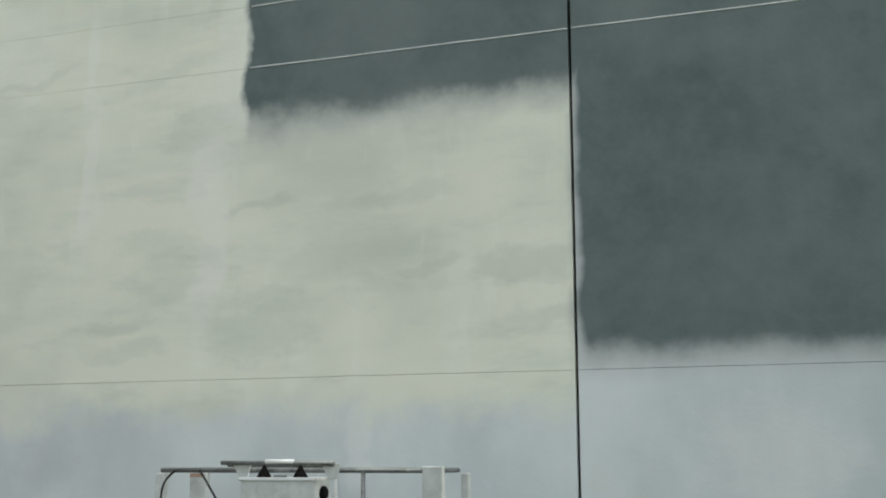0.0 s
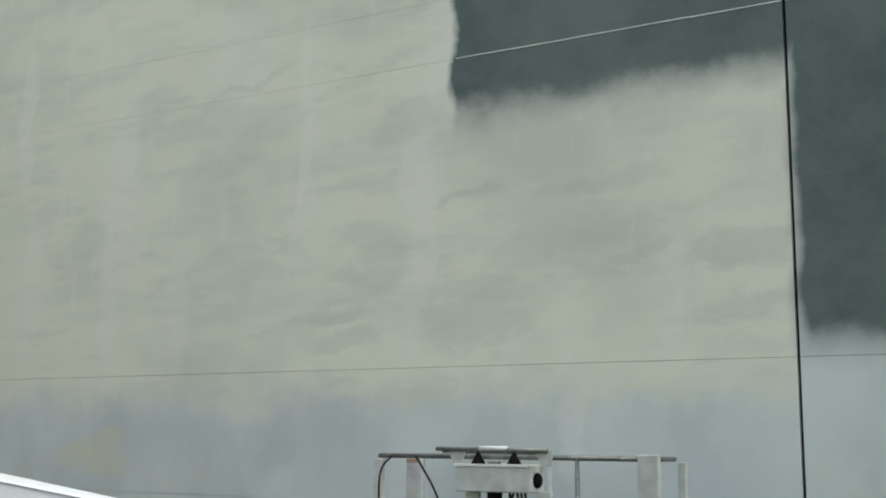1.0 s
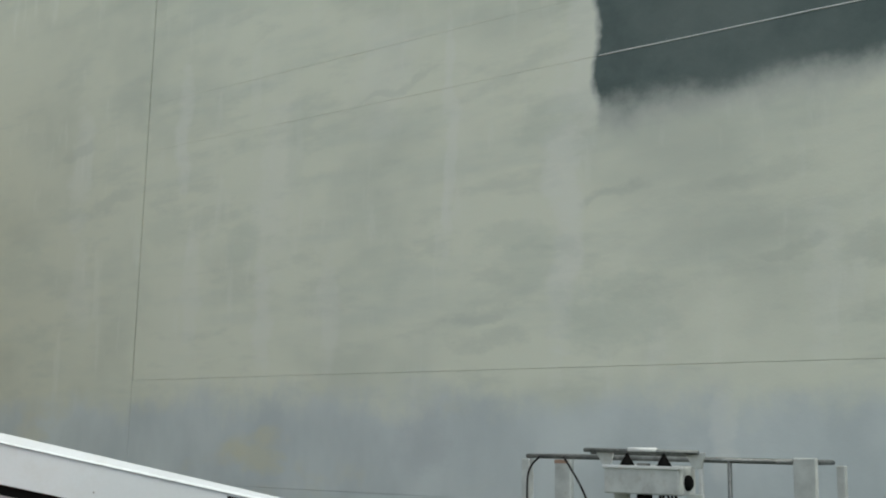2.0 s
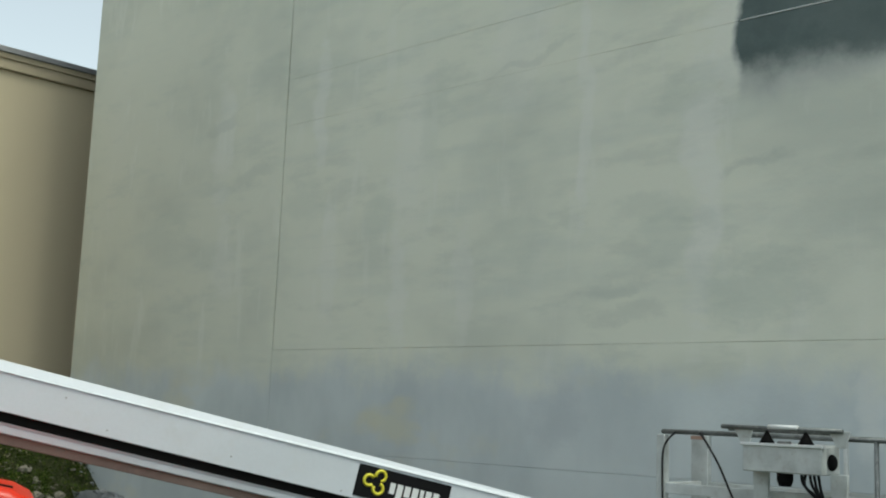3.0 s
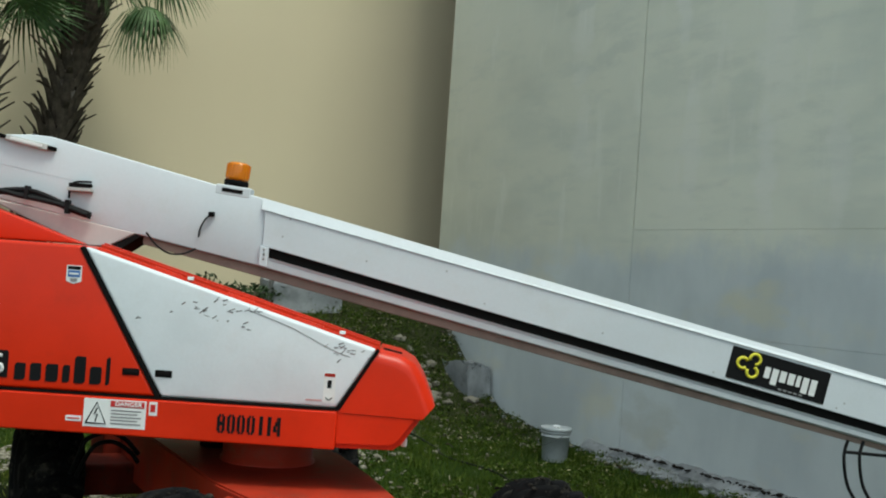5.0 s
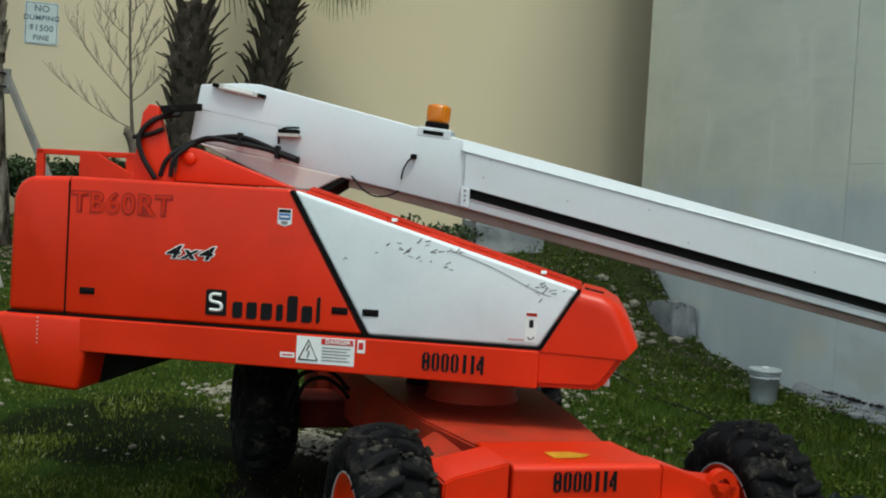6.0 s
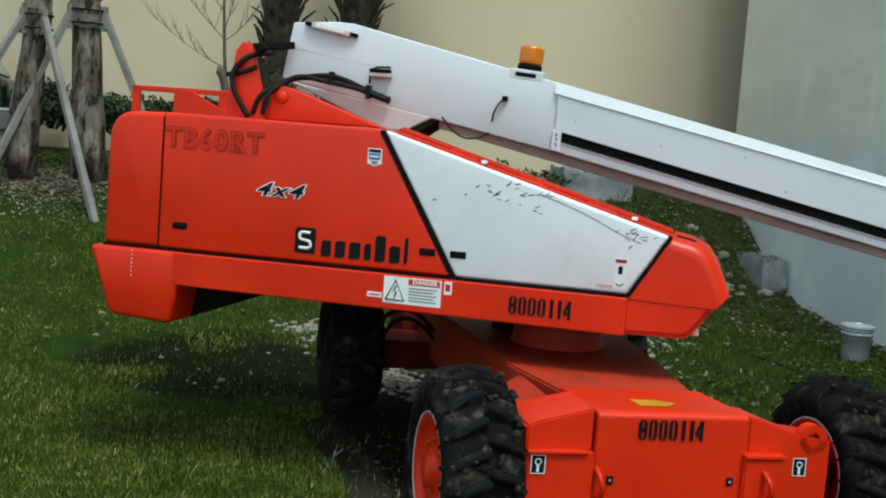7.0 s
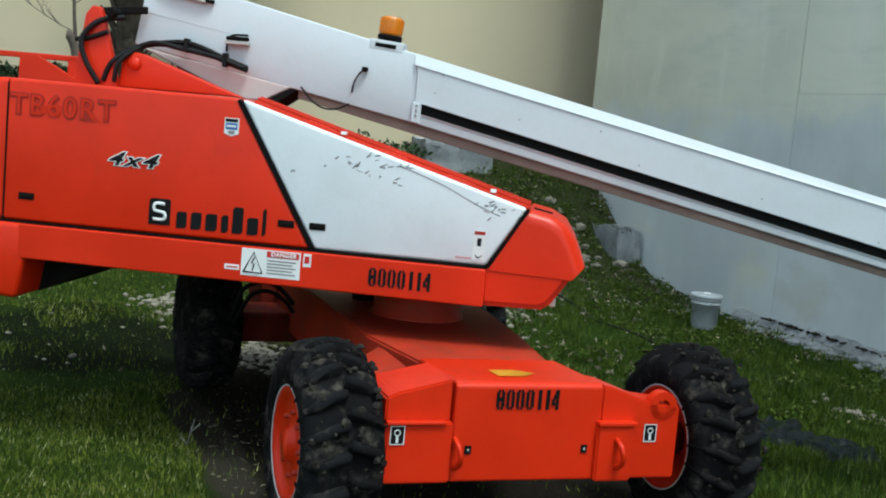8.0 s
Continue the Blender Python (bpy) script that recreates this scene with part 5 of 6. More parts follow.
    for x, s in ((bx0 - 0.02, 1), (bx1 + 0.1, -1)):
        part("gusset", prism([(x - 0.06, zt + 0.05), (x + 0.09, zt + 0.05), (x + 0.06, zt - 0.06), (x, zt - 0.06)], by0 + 0.02, by0 + 0.035, 0.003), CAGE, ctl, "chipped grey-white gusset")
    part("socket", lathe([(0.0, 0.03), (0.04, 0.03), (0.055, 0.015), (0.055, 0.0)], 16, 'Z'), SEAL, ctl, "black round socket", pose(bx1 + 0.002, by0 + 0.14, 1.93, 0, 90, 0))
    part("plug", lathe([(0.055, 0.0), (0.055, -0.05), (0.04, -0.09), (0.0, -0.09)], 14), SEAL, ctl, "black plug under the case", pose(bx0 + 0.28, by0 + 0.08, bz0))
    rng = random.Random(2)
    for i in range(5):
        x = bx0 + 0.40 + 0.03 * i
        part("cable", tube(arc([(x, by0 + 0.08, bz0), (x + rng.uniform(0, 0.03), by0 + 0.07, bz0 - 0.08), (bx0 + 0.56 + rng.uniform(-0.02, 0.02), by0 + 0.08, bz0 - 0.22), (bx0 + 0.57, by0 + 0.1, bz0 - 0.5)], 6), 0.010, 6), BLACK, ctl, "black control cable")
    for x in (bx0 + 0.03, bx1 + 0.02):
        part("support", prism([(x, 1.05), (x - 0.02, bz0 + 0.01), (x + 0.1, bz0 + 0.01), (x + 0.07, 1.05)], y0 - 0.09, y0 - 0.06, 0.004), CAGE, ctl, "grey-white box support")
    part("foot_lever", tube(arc([(-4.12, y0 - 0.16, 1.60), (-3.95, y0 - 0.17, 1.575), (-3.78, y0 - 0.16, 1.56), (-3.7, y0 - 0.1, 1.52)], 6), 0.030, 8), surface("grey_green_paint", (0.24, 0.26, 0.25), 0.6, vary=0.2, coarse=8), ctl, "grey bent lever")
    # carrier between boom head and platform
    part("platform_mount", box((-4.75, 7.25, 0.72), (-4.2, 7.62, 0.98), 0.02), WHITE, cage, "white platform mount")


make_platform()


# ---- trees ----
def frond_mesh(rng, length, droop):
    """One fan frond: a stalk and long pleated leaflets that part and hang at the tips."""
    bm = bmesh.new()
    tube(arc([(0, 0, 0), (length * 0.35, 0, 0.05), (length * 0.62, 0, -0.04 - droop * 0.3)], 4), [0.014] * 9, 5, bm)
    hub_p = Vector((length * 0.62, 0, -0.04 - droop * 0.3))
    n = 30
    for i in range(n):
        a = radians(-125 + 250 * i / (n - 1))
        ll = length * (0.62 - 0.16 * abs(i / (n - 1) - 0.5)) * rng.uniform(0.85, 1.05)
        d = Vector((math.cos(a), math.sin(a), 0))
        side = Vector((-d.y, d.x, 0.25)) * 0.017
        prev = None
        for k in range(5):
            s = k / 4
            fall = droop * (s ** 2) * (0.6 + 0.5 * abs(math.sin(a)))
            p = hub_p + d * ll * s * (1 - 0.25 * s * droop) + Vector((0, 0, -fall * ll * 0.9 + 0.1 * ll * s * (1 - s)))
            w = side * (0.35 + 1.4 * s) if s < 0.5 else side * (2.1 * (1 - s) + 0.08)
            cur = (bm.verts.new(p - w), bm.verts.new(p + w))
            if prev:
                bm.faces.new((prev[0], prev[1], cur[1], cur[0]))
            prev = cur
    return bm


def make_palm(x, y, height, radius, label, seed, boots_from=0.0, boot_len=0.16, lean=(0, 0), fronds=24, flare=1.0, highest=62, spread=95, stiff=1.0):
    rng = random.Random(seed)
    z0 = rise(x, y)
    tree = empty("palm_tree", pose(x, y, z0), label, "palm tree", group="palms before the beige building")
    pts, rad = [], []
    for i in range(28):
        s = i / 27
        pts.append((lean[0] * s * height, lean[1] * s * height, -0.1 + (height + 0.1) * s))
        rad.append(radius * (1.18 - 0.35 * min(1, s * 6) + 0.12 * s) * rng.uniform(0.93, 1.07))
    part("trunk", tube(pts, rad, 18), BARK, tree, "rough grey-brown palm trunk")
    # old leaf bases, criss-crossed up the trunk
    rows = int((height * (1 - boots_from)) / 0.115)
    boots = bmesh.new()
    for r in range(rows):
        z = height * boots_from + r * 0.115 + 0.02
        c = Vector((lean[0] * z, lean[1] * z, z))
        for k in range(7):
            a = (k + 0.5 * (r % 2)) * math.tau / 7 + rng.uniform(-0.12, 0.12)
            d = Vector((math.cos(a), math.sin(a), 0))
            s = Vector((-d.y, d.x, 0))
            L = boot_len * rng.uniform(0.7, 1.25) * (0.65 + 0.5 * r / max(1, rows))
            if rng.random() < (0.12 if flare > 0.5 else 0.45):
                continue
            root = c + d * radius * 0.86 + Vector((0, 0, rng.uniform(-0.04, 0.04)))
            mid = root + d * L * 0.50 * flare + Vector((0, 0, L * 0.75))
            tip = root + d * L * rng.uniform(0.7, 1.25) * flare + Vector((0, 0, L * rng.uniform(0.95, 1.5)))
            w0, w1, w2 = radius * 0.42, radius * 0.24, radius * 0.13
            sect = []
            for p, w, th in ((root - Vector((0, 0, 0.06)), w0, 0.03), (mid, w1, 0.022), (tip, w2, 0.012)):
                n = (d + Vector((0, 0, -0.5))).normalized() * th
                sect.append([boots.verts.new(p - s * w), boots.verts.new(p + n), boots.verts.new(p + s * w), boots.verts.new(p - n * 0.6)])
            for p, q in zip(sect, sect[1:]):
                for j in range(4):
                    boots.faces.new((p[j], p[(j + 1) % 4], q[(j + 1) % 4], q[j]))
            boots.faces.new(sect[-1])
    tagged(part("trunk_bristle", boots, BOOT if boot_len > 0.2 else SHAG, tree, "dry broken leaf bases"), kind="stuff")
    # crown
    kinds = []
    for k in range(4):
        bm = frond_mesh(rng, rng.uniform(1.25, 1.5), (0.45, 0.7, 0.9, 1.1)[k] * stiff)
        ob = part("frond", bm, FROND, tree)
        kinds.append(ob.data)
        bpy.data.objects.remove(ob)
    head = Vector((lean[0] * height, lean[1] * height, height))
    for i in range(fronds):
        tier = i / (fronds - 1)
        tilt = highest - spread * tier + rng.uniform(-10, 10)
        mesh = kinds[min(3, int(tier * 3.2 + rng.uniform(0, 0.8)))]
        ob = new("frond", mesh)
        ob.parent = tree
        ob.matrix_basis = Matrix.Translation(head) @ pose(0, 0, 0.05, 0, 0, i * 137.5 + rng.uniform(-12, 12)) @ pose(radius * 0.5, 0, 0, rng.uniform(-25, 25), -tilt, 0)
    return tree


make_palm(-16.0, 2.36, 4.5, 0.20, "short green fan palm with bristling dry leaf bases", 3, 0.0, 0.27, (0.0, 0.155), 17, 1.0, 66, 88)
make_palm(-15.5, 1.55, 3.15, 0.2, "fan palm with a shaggy grey-brown trunk", 5, 0.0, 0.215, (0.02, 0.02), 9, 1.0, 84, 40, 0.6)
make_palm(-15.2, -0.72, 10.6, 0.205, "thick fan palm trunk braced by timber stakes", 7, 0.18, 0.20, (0.0, -0.055), 11, 0.32)
make_palm(-15.0, -1.53, 11.2, 0.172, "leaning fan palm trunk braced by timber stakes", 9, 0.17, 0.18, (0.0, 0.065), 11, 0.32)


def make_brace(x, y, zt, feet, girth):
    """A timber brace round a palm: two straps, a collar of blocks and leaning stakes."""
    z0 = rise(x, y)
    br = empty("tree_brace", pose(x, y, z0), "weathered timber stakes strapped round a palm trunk", "tree brace", group="palm braces")
    h = zt - z0
    for dz in (0.0, -0.16):
        ring = [(girth * math.cos(k * math.tau / 20), girth * math.sin(k * math.tau / 20), h + 0.09 + dz) for k in range(21)]
        part("strap", tube(ring, 0.014, 6), BLACK, br, "black strap")
    for fx, fy in feet:
        zf = rise(fx, fy) - 0.05 - z0
        d = Vector((fx - x, fy - y, 0)).normalized()
        a, b = d * (girth + 0.008) + Vector((0, 0, h + 0.05)), Vector((fx - x, fy - y, zf))
        ax = (b - a).normalized()
        s = ax.cross(Vector((0, 0, 1))).normalized() * 0.038
        u = s.cross(ax).normalized() * 0.038
        bm = bmesh.new()
        ends = [[bm.verts.new(p + i * s + j * u) for i, j in ((-1, -1), (1, -1), (1, 1), (-1, 1))] for p in (a, b)]
        fs = [bm.faces.new(ends[0][::-1]), bm.faces.new(ends[1])]
        fs += [bm.faces.new((ends[0][k], ends[0][(k + 1) % 4], ends[1][(k + 1) % 4], ends[1][k])) for k in range(4)]
        bmesh.ops.bevel(bm, geom=list({e for f in fs for e in f.edges}), offset=0.006, segments=1, affect='EDGES')
        part("stake", bm, TIMBER, br, "weathered timber stake")
        part("block", box((-0.04, -0.03, -0.15), (0.04, 0.03, 0.15), 0.005), TIMBER, br, at=Matrix.Translation(d * (girth + 0.003) + Vector((0, 0, h))) @ pose(0, 0, 0, 0, 0, math.degrees(math.atan2(d.y, d.x))))


make_brace(-15.2, -0.82, 3.33, ((-14.6, 0.35), (-14.6, -1.9), (-16.6, -0.6)), 0.222)
make_brace(-15.0, -1.40, 3.20, ((-13.56, -0.54), (-13.9, -2.6), (-16.4, -1.9)), 0.19)


def make_sapling(x, y):
    rng = random.Random(11)
    z0 = rise(x, y)
    tree = empty("bare_sapling", pose(x, y, z0), "thin leafless sapling with upswept twigs behind the lift", "tree")
    top_z = 5.6 - z0
    stem = [(0.06, 0.09, -0.1), (0.03, 0.08, 1.0), (0.0, 0.04, 1.75), (0.0, 0.0, 2.2), (0.0, -0.06, 3.3), (0, -0.08, top_z)]
    part("trunk", tube(arc(stem, 5), [0.036 - 0.031 * i / 25 for i in range(26)], 8), TWIG, tree, "thin dark trunk")
    part("pruned_stub", tube(arc([(0.05, 0.06, 1.45), (0.05, 0.03, 1.75), (0.06, -0.03, 1.9), (0.06, -0.07, 1.92)], 5), 0.045, 8), TWIG, tree, "thick pruned stub")

    def limb(p, d, length, r, depth, bm):
        pts = [p]
        q = p.copy()
        for i in range(5):
            d = (d + Vector((rng.uniform(-0.16, 0.16), rng.uniform(-0.16, 0.16), 0.10))).normalized()
            q = q + d * length / 5
            pts.append(q.copy())
        tube(pts, [r * (1 - 0.8 * i / 5) + 0.0011 for i in range(6)], 5, bm)
        if depth:
            for i in range(1, 6):
                for _ in range(2 if depth > 1 else 1):
                    side = (d + Vector((rng.uniform(-0.8, 0.8), rng.uniform(-0.8, 0.8), rng.uniform(-0.1, 0.5)))).normalized()
                    limb(pts[i], side, length * rng.uniform(0.22, 0.42), r * 0.5, depth - 1, bm)
    for z, dy, up_, L in ((1.95, -1.0, 0.35, 0.75), (2.25, -0.9, 0.8, 0.85), (2.25, 0.9, 0.9, 0.7), (2.55, -0.9, 1.0, 0.6), (2.7, 0.8, 0.9, 0.75), (2.75, 0.3, 1.0, 0.6), (2.9, -0.8, 0.9, 0.6), (3.2, 0.7, 1.1, 0.6), (3.3, -0.5, 1.2, 0.5), (3.7, 0.6, 1.1, 0.5), (2.4, 0.1, 0.7, 0.6), (3.0, 0.1, 0.9, 0.5)):
        bm = bmesh.new()
        limb(Vector((0, 0.02 - 0.05 * (z - 2), z)), Vector((rng.uniform(-0.5, 0.5), dy, up_ * 0.75)).normalized(), L * 1.1, 0.0045, 2, bm)
        tagged(part("branch", bm, TWIG, tree), kind="stuff")


make_sapling(-13.0, 0.74)


def leaf_cloud(name, places, count, size, seed, material):
    """Many small leaves round given centres (x, y, z, spread across, spread up)."""
    rng = np.random.default_rng(seed)
    c = np.array(places)
    pick = rng.integers(0, len(c), count)
    d = rng.normal(size=(count, 3))
    d /= np.linalg.norm(d, axis=1)[:, None]
    r = rng.random(count) ** 0.45
    pos = c[pick, :3] + d * r[:, None] * np.stack([c[pick, 3], c[pick, 3], c[pick, 4]], 1)
    a = rng.normal(size=(count, 3))
    a /= np.linalg.norm(a, axis=1)[:, None]
    b = np.cross(a, rng.normal(size=(count, 3)))
    b /= np.linalg.norm(b, axis=1)[:, None]
    s = size * rng.uniform(0.6, 1.3, count)[:, None]
    verts = np.stack([pos - a * s, pos + b * s * 0.45, pos + a * s, pos - b * s * 0.45], 1).reshape(-1, 3)
    me = bpy.data.meshes.new(name)
    me.from_pydata(verts.tolist(), [], np.arange(count * 4).reshape(-1, 4).tolist())
    me.materials.append(material)
    return me


def make_hedge():
    rng = random.Random(21)
    y = -6.5
    while y < 6.2:
        tall = 0.92 if y < 2.6 else 0.34
        x = -17.25 + rng.uniform(-0.15, 0.15)
        z = rise(x, y)
        h = tall * rng.uniform(0.85, 1.12)
        shrub = empty("shrub", pose(x, y, z), "dark green leggy shrub in a low hedge", "shrub", group="hedge along the beige building")
        places = [(rng.uniform(-0.25, 0.25), rng.uniform(-0.3, 0.3), h * rng.uniform(0.4, 0.86), 0.26, 0.2 * tall) for _ in range(9)]
        me = leaf_cloud("foliage", places, 1300 if tall > 0.5 else 110, 0.055, rng.randint(0, 9999), LEAF)
        ob = new("foliage", me)
        ob.parent = shrub
        tagged(ob, kind="stuff")
        stems = bmesh.new()
        for _ in range(6):
            tube([(rng.uniform(-0.08, 0.08), rng.uniform(-0.1, 0.1), -0.05), (rng.uniform(-0.2, 0.2), rng.uniform(-0.25, 0.25), h * 0.7)], 0.009, 5, stems)
        tagged(part("stems", stems, TWIG, shrub), kind="stuff")
        y += 0.55


make_hedge()


# ---- things on the beige wall ----
def make_sign():
    sign = empty("notice_sign", pose(BEIGE_X + 0.006, -0.30, 4.45, 90, 0, 90), "small pale metal notice sign on the beige wall", "sign")
    part("plate", box((-0.235, -0.31, 0), (0.235, 0.31, 0.004), 0.002), SIGN_FACE, sign, "pale enamelled plate")
    border = bmesh.new()
    for lo, hi in (((-0.22, -0.296, 0.004), (0.22, -0.288, 0.006)), ((-0.22, 0.288, 0.004), (0.22, 0.296, 0.006)), ((-0.22, -0.287, 0.004), (-0.212, 0.287, 0.006)), ((0.212, -0.287, 0.004), (0.22, 0.287, 0.006))):
        box(lo, hi, 0, border)
    part("border", border, SIGN_INK, sign)
    for word, v, size in (("NO", 0.21, 0.13), ("DUMPING", 0.075, 0.105), ("$1500", -0.075, 0.125), ("FINE", -0.215, 0.105)):
        writing("word", word, size, SIGN_INK, sign, pose(0, v, 0.0055), "", 0.002, spacing=1.08)


make_sign()


# ---- small things on the ground ----
def make_bucket():
    x, y = -11.48, 7.98
    b = empty("bucket", pose(x, y, rise(x, y) - 0.01), "pale grey plastic bucket with a lid standing by the wall", "bucket")
    part("body", lathe([(0.0, 0.0), (0.145, 0.0), (0.15, 0.01), (0.168, 0.30), (0.178, 0.302), (0.178, 0.318), (0.17, 0.32), (0.171, 0.345), (0.18, 0.347), (0.18, 0.362), (0.172, 0.365), (0.174, 0.39)], 32), PAIL, b, "ribbed pale grey body")
    part("lid", lathe([(0.186, 0.372), (0.19, 0.385), (0.19, 0.408), (0.18, 0.415), (0.165, 0.405), (0.0, 0.402)], 32), PAIL, b, "pale lid")
    part("spout_cap", lathe([(0.045, 0.40), (0.045, 0.43), (0.035, 0.435), (0.0, 0.435)], 16), DECAL_WHITE, b, "white spout cap")
    part("handle", tube(arc([(-0.185, -0.02, 0.33), (-0.12, -0.165, 0.24), (0.0, -0.20, 0.2), (0.12, -0.165, 0.24), (0.185, -0.02, 0.33)], 6), 0.004, 6), STEEL, b, "thin wire handle")


make_bucket()


def rock(rng, bm, c, r, flat=0.7):
    s = bmesh.ops.create_icosphere(bm, subdivisions=1, radius=1.0)
    k = Vector((rng.uniform(0.7, 1.3), rng.uniform(0.7, 1.3), flat * rng.uniform(0.7, 1.2)))
    off = Vector((rng.uniform(0, 99), 0, 0))
    turn_z = Matrix.Rotation(rng.uniform(0, 6.28), 3, 'Z')
    for v in s["verts"]:
        n = 1 + 0.38 * noise.noise(v.co * 1.3 + off)
        v.co = Vector(c) + turn_z @ Vector((v.co.x * k.x, v.co.y * k.y, v.co.z * k.z)) * r * n


def scatter_rocks(name, label, spots, seed, material, flat=0.6, above=0.0):
    """Stones in patches: (x, y, spread x, spread y, count, smallest, largest)."""
    rng = random.Random(seed)
    verts, faces = [], []
    for x, y, sx, sy, n, r0, r1 in spots:
        for _ in range(n):
            px, py = x + rng.gauss(0, sx), min(8.86, y + rng.gauss(0, sy))
            r = r0 + (r1 - r0) * rng.random() ** 2.5
            bm = bmesh.new()
            rock(rng, bm, (px, py, rise(px, py) + above + r * 0.15), r, flat)
            base = len(verts)
            verts += [v.co[:] for v in bm.verts]
            bm.verts.index_update()
            faces += [[base + v.index for v in f.verts] for f in bm.faces]
            bm.free()
    me = bpy.data.meshes.new(name)
    me.from_pydata(verts, [], faces)
    me.materials.append(material)
    return tagged(new(name, me), label, "rubble", kind="stuff")


STONES = surface("pale_marl_stones", (0.22, 0.20, 0.16), 0.95, vary=0.35, coarse=6, fine=40, bump=0.6, dirt=(0.09, 0.085, 0.06), dirt_amount=0.8)
scatter_rocks("loose_stones", "pale loose stones strewn over the worn grass",
              ((-14.9, 7.8, 0.35, 0.3, 90, 0.03, 0.15), (-11.2, 5.0, 0.4, 0.25, 260, 0.012, 0.05), (-10.5, 3.35, 0.3, 0.25, 260, 0.012, 0.05), (-9.5, 2.15, 0.2, 0.15, 150, 0.01, 0.04), (-16.0, 7.4, 0.8, 0.9, 90, 0.012, 0.06), (-10.3, 1.6, 0.25, 0.2, 40, 0.008, 0.03), (-9.65, 2.2, 0.14, 0.10, 170, 0.008, 0.035), (-10.8, 1.55, 0.15, 0.14, 170, 0.008, 0.04), (-11.5, 3.55, 0.35, 0.3, 260, 0.01, 0.05), (-11.5, 2.75, 0.3, 0.2, 120, 0.01, 0.04), 
               (-10.7, 4.7, 0.5, 0.3, 60, 0.015, 0.06), (-13.0, 6.6, 0.9, 0.7, 70, 0.008, 0.04), (-11.9, 6.2, 0.35, 0.12, 45, 0.008, 0.035), (-10.6, 6.9, 0.3, 0.12, 30, 0.008, 0.03), (-7.6, 6.95, 0.22, 0.10, 60, 0.012, 0.05), (-10.5, -0.5, 0.9, 0.6, 14, 0.015, 0.035), (-9.6, 0.3, 0.6, 0.3, 10, 0.015, 0.04)), 31, STONES)
CLOD = surface("dry_clods_and_leaf_litter", (0.085, 0.072, 0.048), 0.95, vary=0.5, coarse=5, fine=40, bump=0.6, dirt=(0.2, 0.18, 0.13), dirt_amount=0.7)
scatter_rocks("leaf_litter", "brown clods and leaf litter on the stony slope",
              ((-15.2, 6.6, 1.1, 1.0, 420, 0.015, 0.06), (-13.2, 6.9, 0.8, 0.7, 180, 0.012, 0.045), (-7.4, 1.55, 0.8, 0.14, 110, 0.005, 0.02), (-6.3, 1.5, 0.35, 0.10, 50, 0.005, 0.02)), 34, CLOD, 0.35)
scatter_rocks("footing_rubble", "rough broken concrete along the foot of the grey wall",
              tuple((-6.8 - 0.32 * i, 8.66, 0.16, 0.10, 14, 0.03, 0.12) for i in range(15)) + tuple((-12.0 - 0.5 * i, 8.8, 0.2, 0.05, 5, 0.02, 0.07) for i in range(8)), 32, CONCRETE, 0.5)


# dark lumps draw a dark line along the footing's top edge
scatter_rocks("footing_dirt", "small dark lumps along the top of the wall's footing",
              tuple((-5.8 - 0.22 * i, 8.80, 0.10, 0.03, 9, 0.012, 0.036) for i in range(26)), 35, MUD, 0.6, 0.13)


def make_footing():
    """The exposed rough footing along the wall."""
    rng = random.Random(33)
    bm = bmesh.new()
    prev = None
    n = 60
    for i in range(n + 1):
        x = -5.5 - 6.6 * i / n
        w = 0.42 * (1 - 0.75 * i / n) * rng.uniform(0.8, 1.15)
        z = rise(x, 8.7) + 0.07 * rng.uniform(0.6, 1.3)
        cur = [bm.verts.new((x, WALL_Y + 0.01, z + 0.09)), bm.verts.new((x, WALL_Y - w * 0.45, z + 0.05 * rng.uniform(0.5, 1.2))), bm.verts.new((x, WALL_Y - w, z - 0.02)), bm.verts.new((x, WALL_Y - w - 0.05, z - 0.25))]
        if prev:
            for k in range(3):
                bm.faces.new((prev[k], cur[k], cur[k + 1], prev[k + 1]))
        prev = cur
    bmesh.ops.recalc_face_normals(bm, faces=bm.faces[:])
    tagged(part("footing", bm, CONCRETE), "rough exposed concrete footing along the wall", "footing", kind="structure")


make_footing()


BLOCK = surface("damp_concrete", (0.27, 0.285, 0.30), 0.9, vary=0.25, coarse=3, fine=30, bump=0.5, dirt=(0.06, 0.06, 0.06), dirt_amount=0.5)


def make_stub(name, lo, hi, label, seed):
    rng = random.Random(seed)
    bm = box(lo, hi, 0.03)
    bmesh.ops.subdivide_edges(bm, edges=bm.edges[:], cuts=7, use_grid_fill=True)
    for v in bm.verts:
        v.co += 0.07 * noise.noise_vector(v.co * 3.1 + Vector((seed, 0, 0))) + 0.022 * noise.noise_vector(v.co * 11)
        if v.co.z > hi[2] - 0.1:
            v.co.z += rng.uniform(-0.07, 0.03)
    ob = smooth(part(name, bm, BLOCK), 50)
    tagged(ob, label, "concrete block")


make_stub("concrete_block", (-15.8, 8.42, 0.1), (-14.45, 8.83, 0.86), "rough grey concrete block against the wall", 41)
make_stub("concrete_block", (-17.95, 6.4, 0.9), (-17.2, 7.6, 1.9), "pale concrete block at the foot of the beige building", 42)


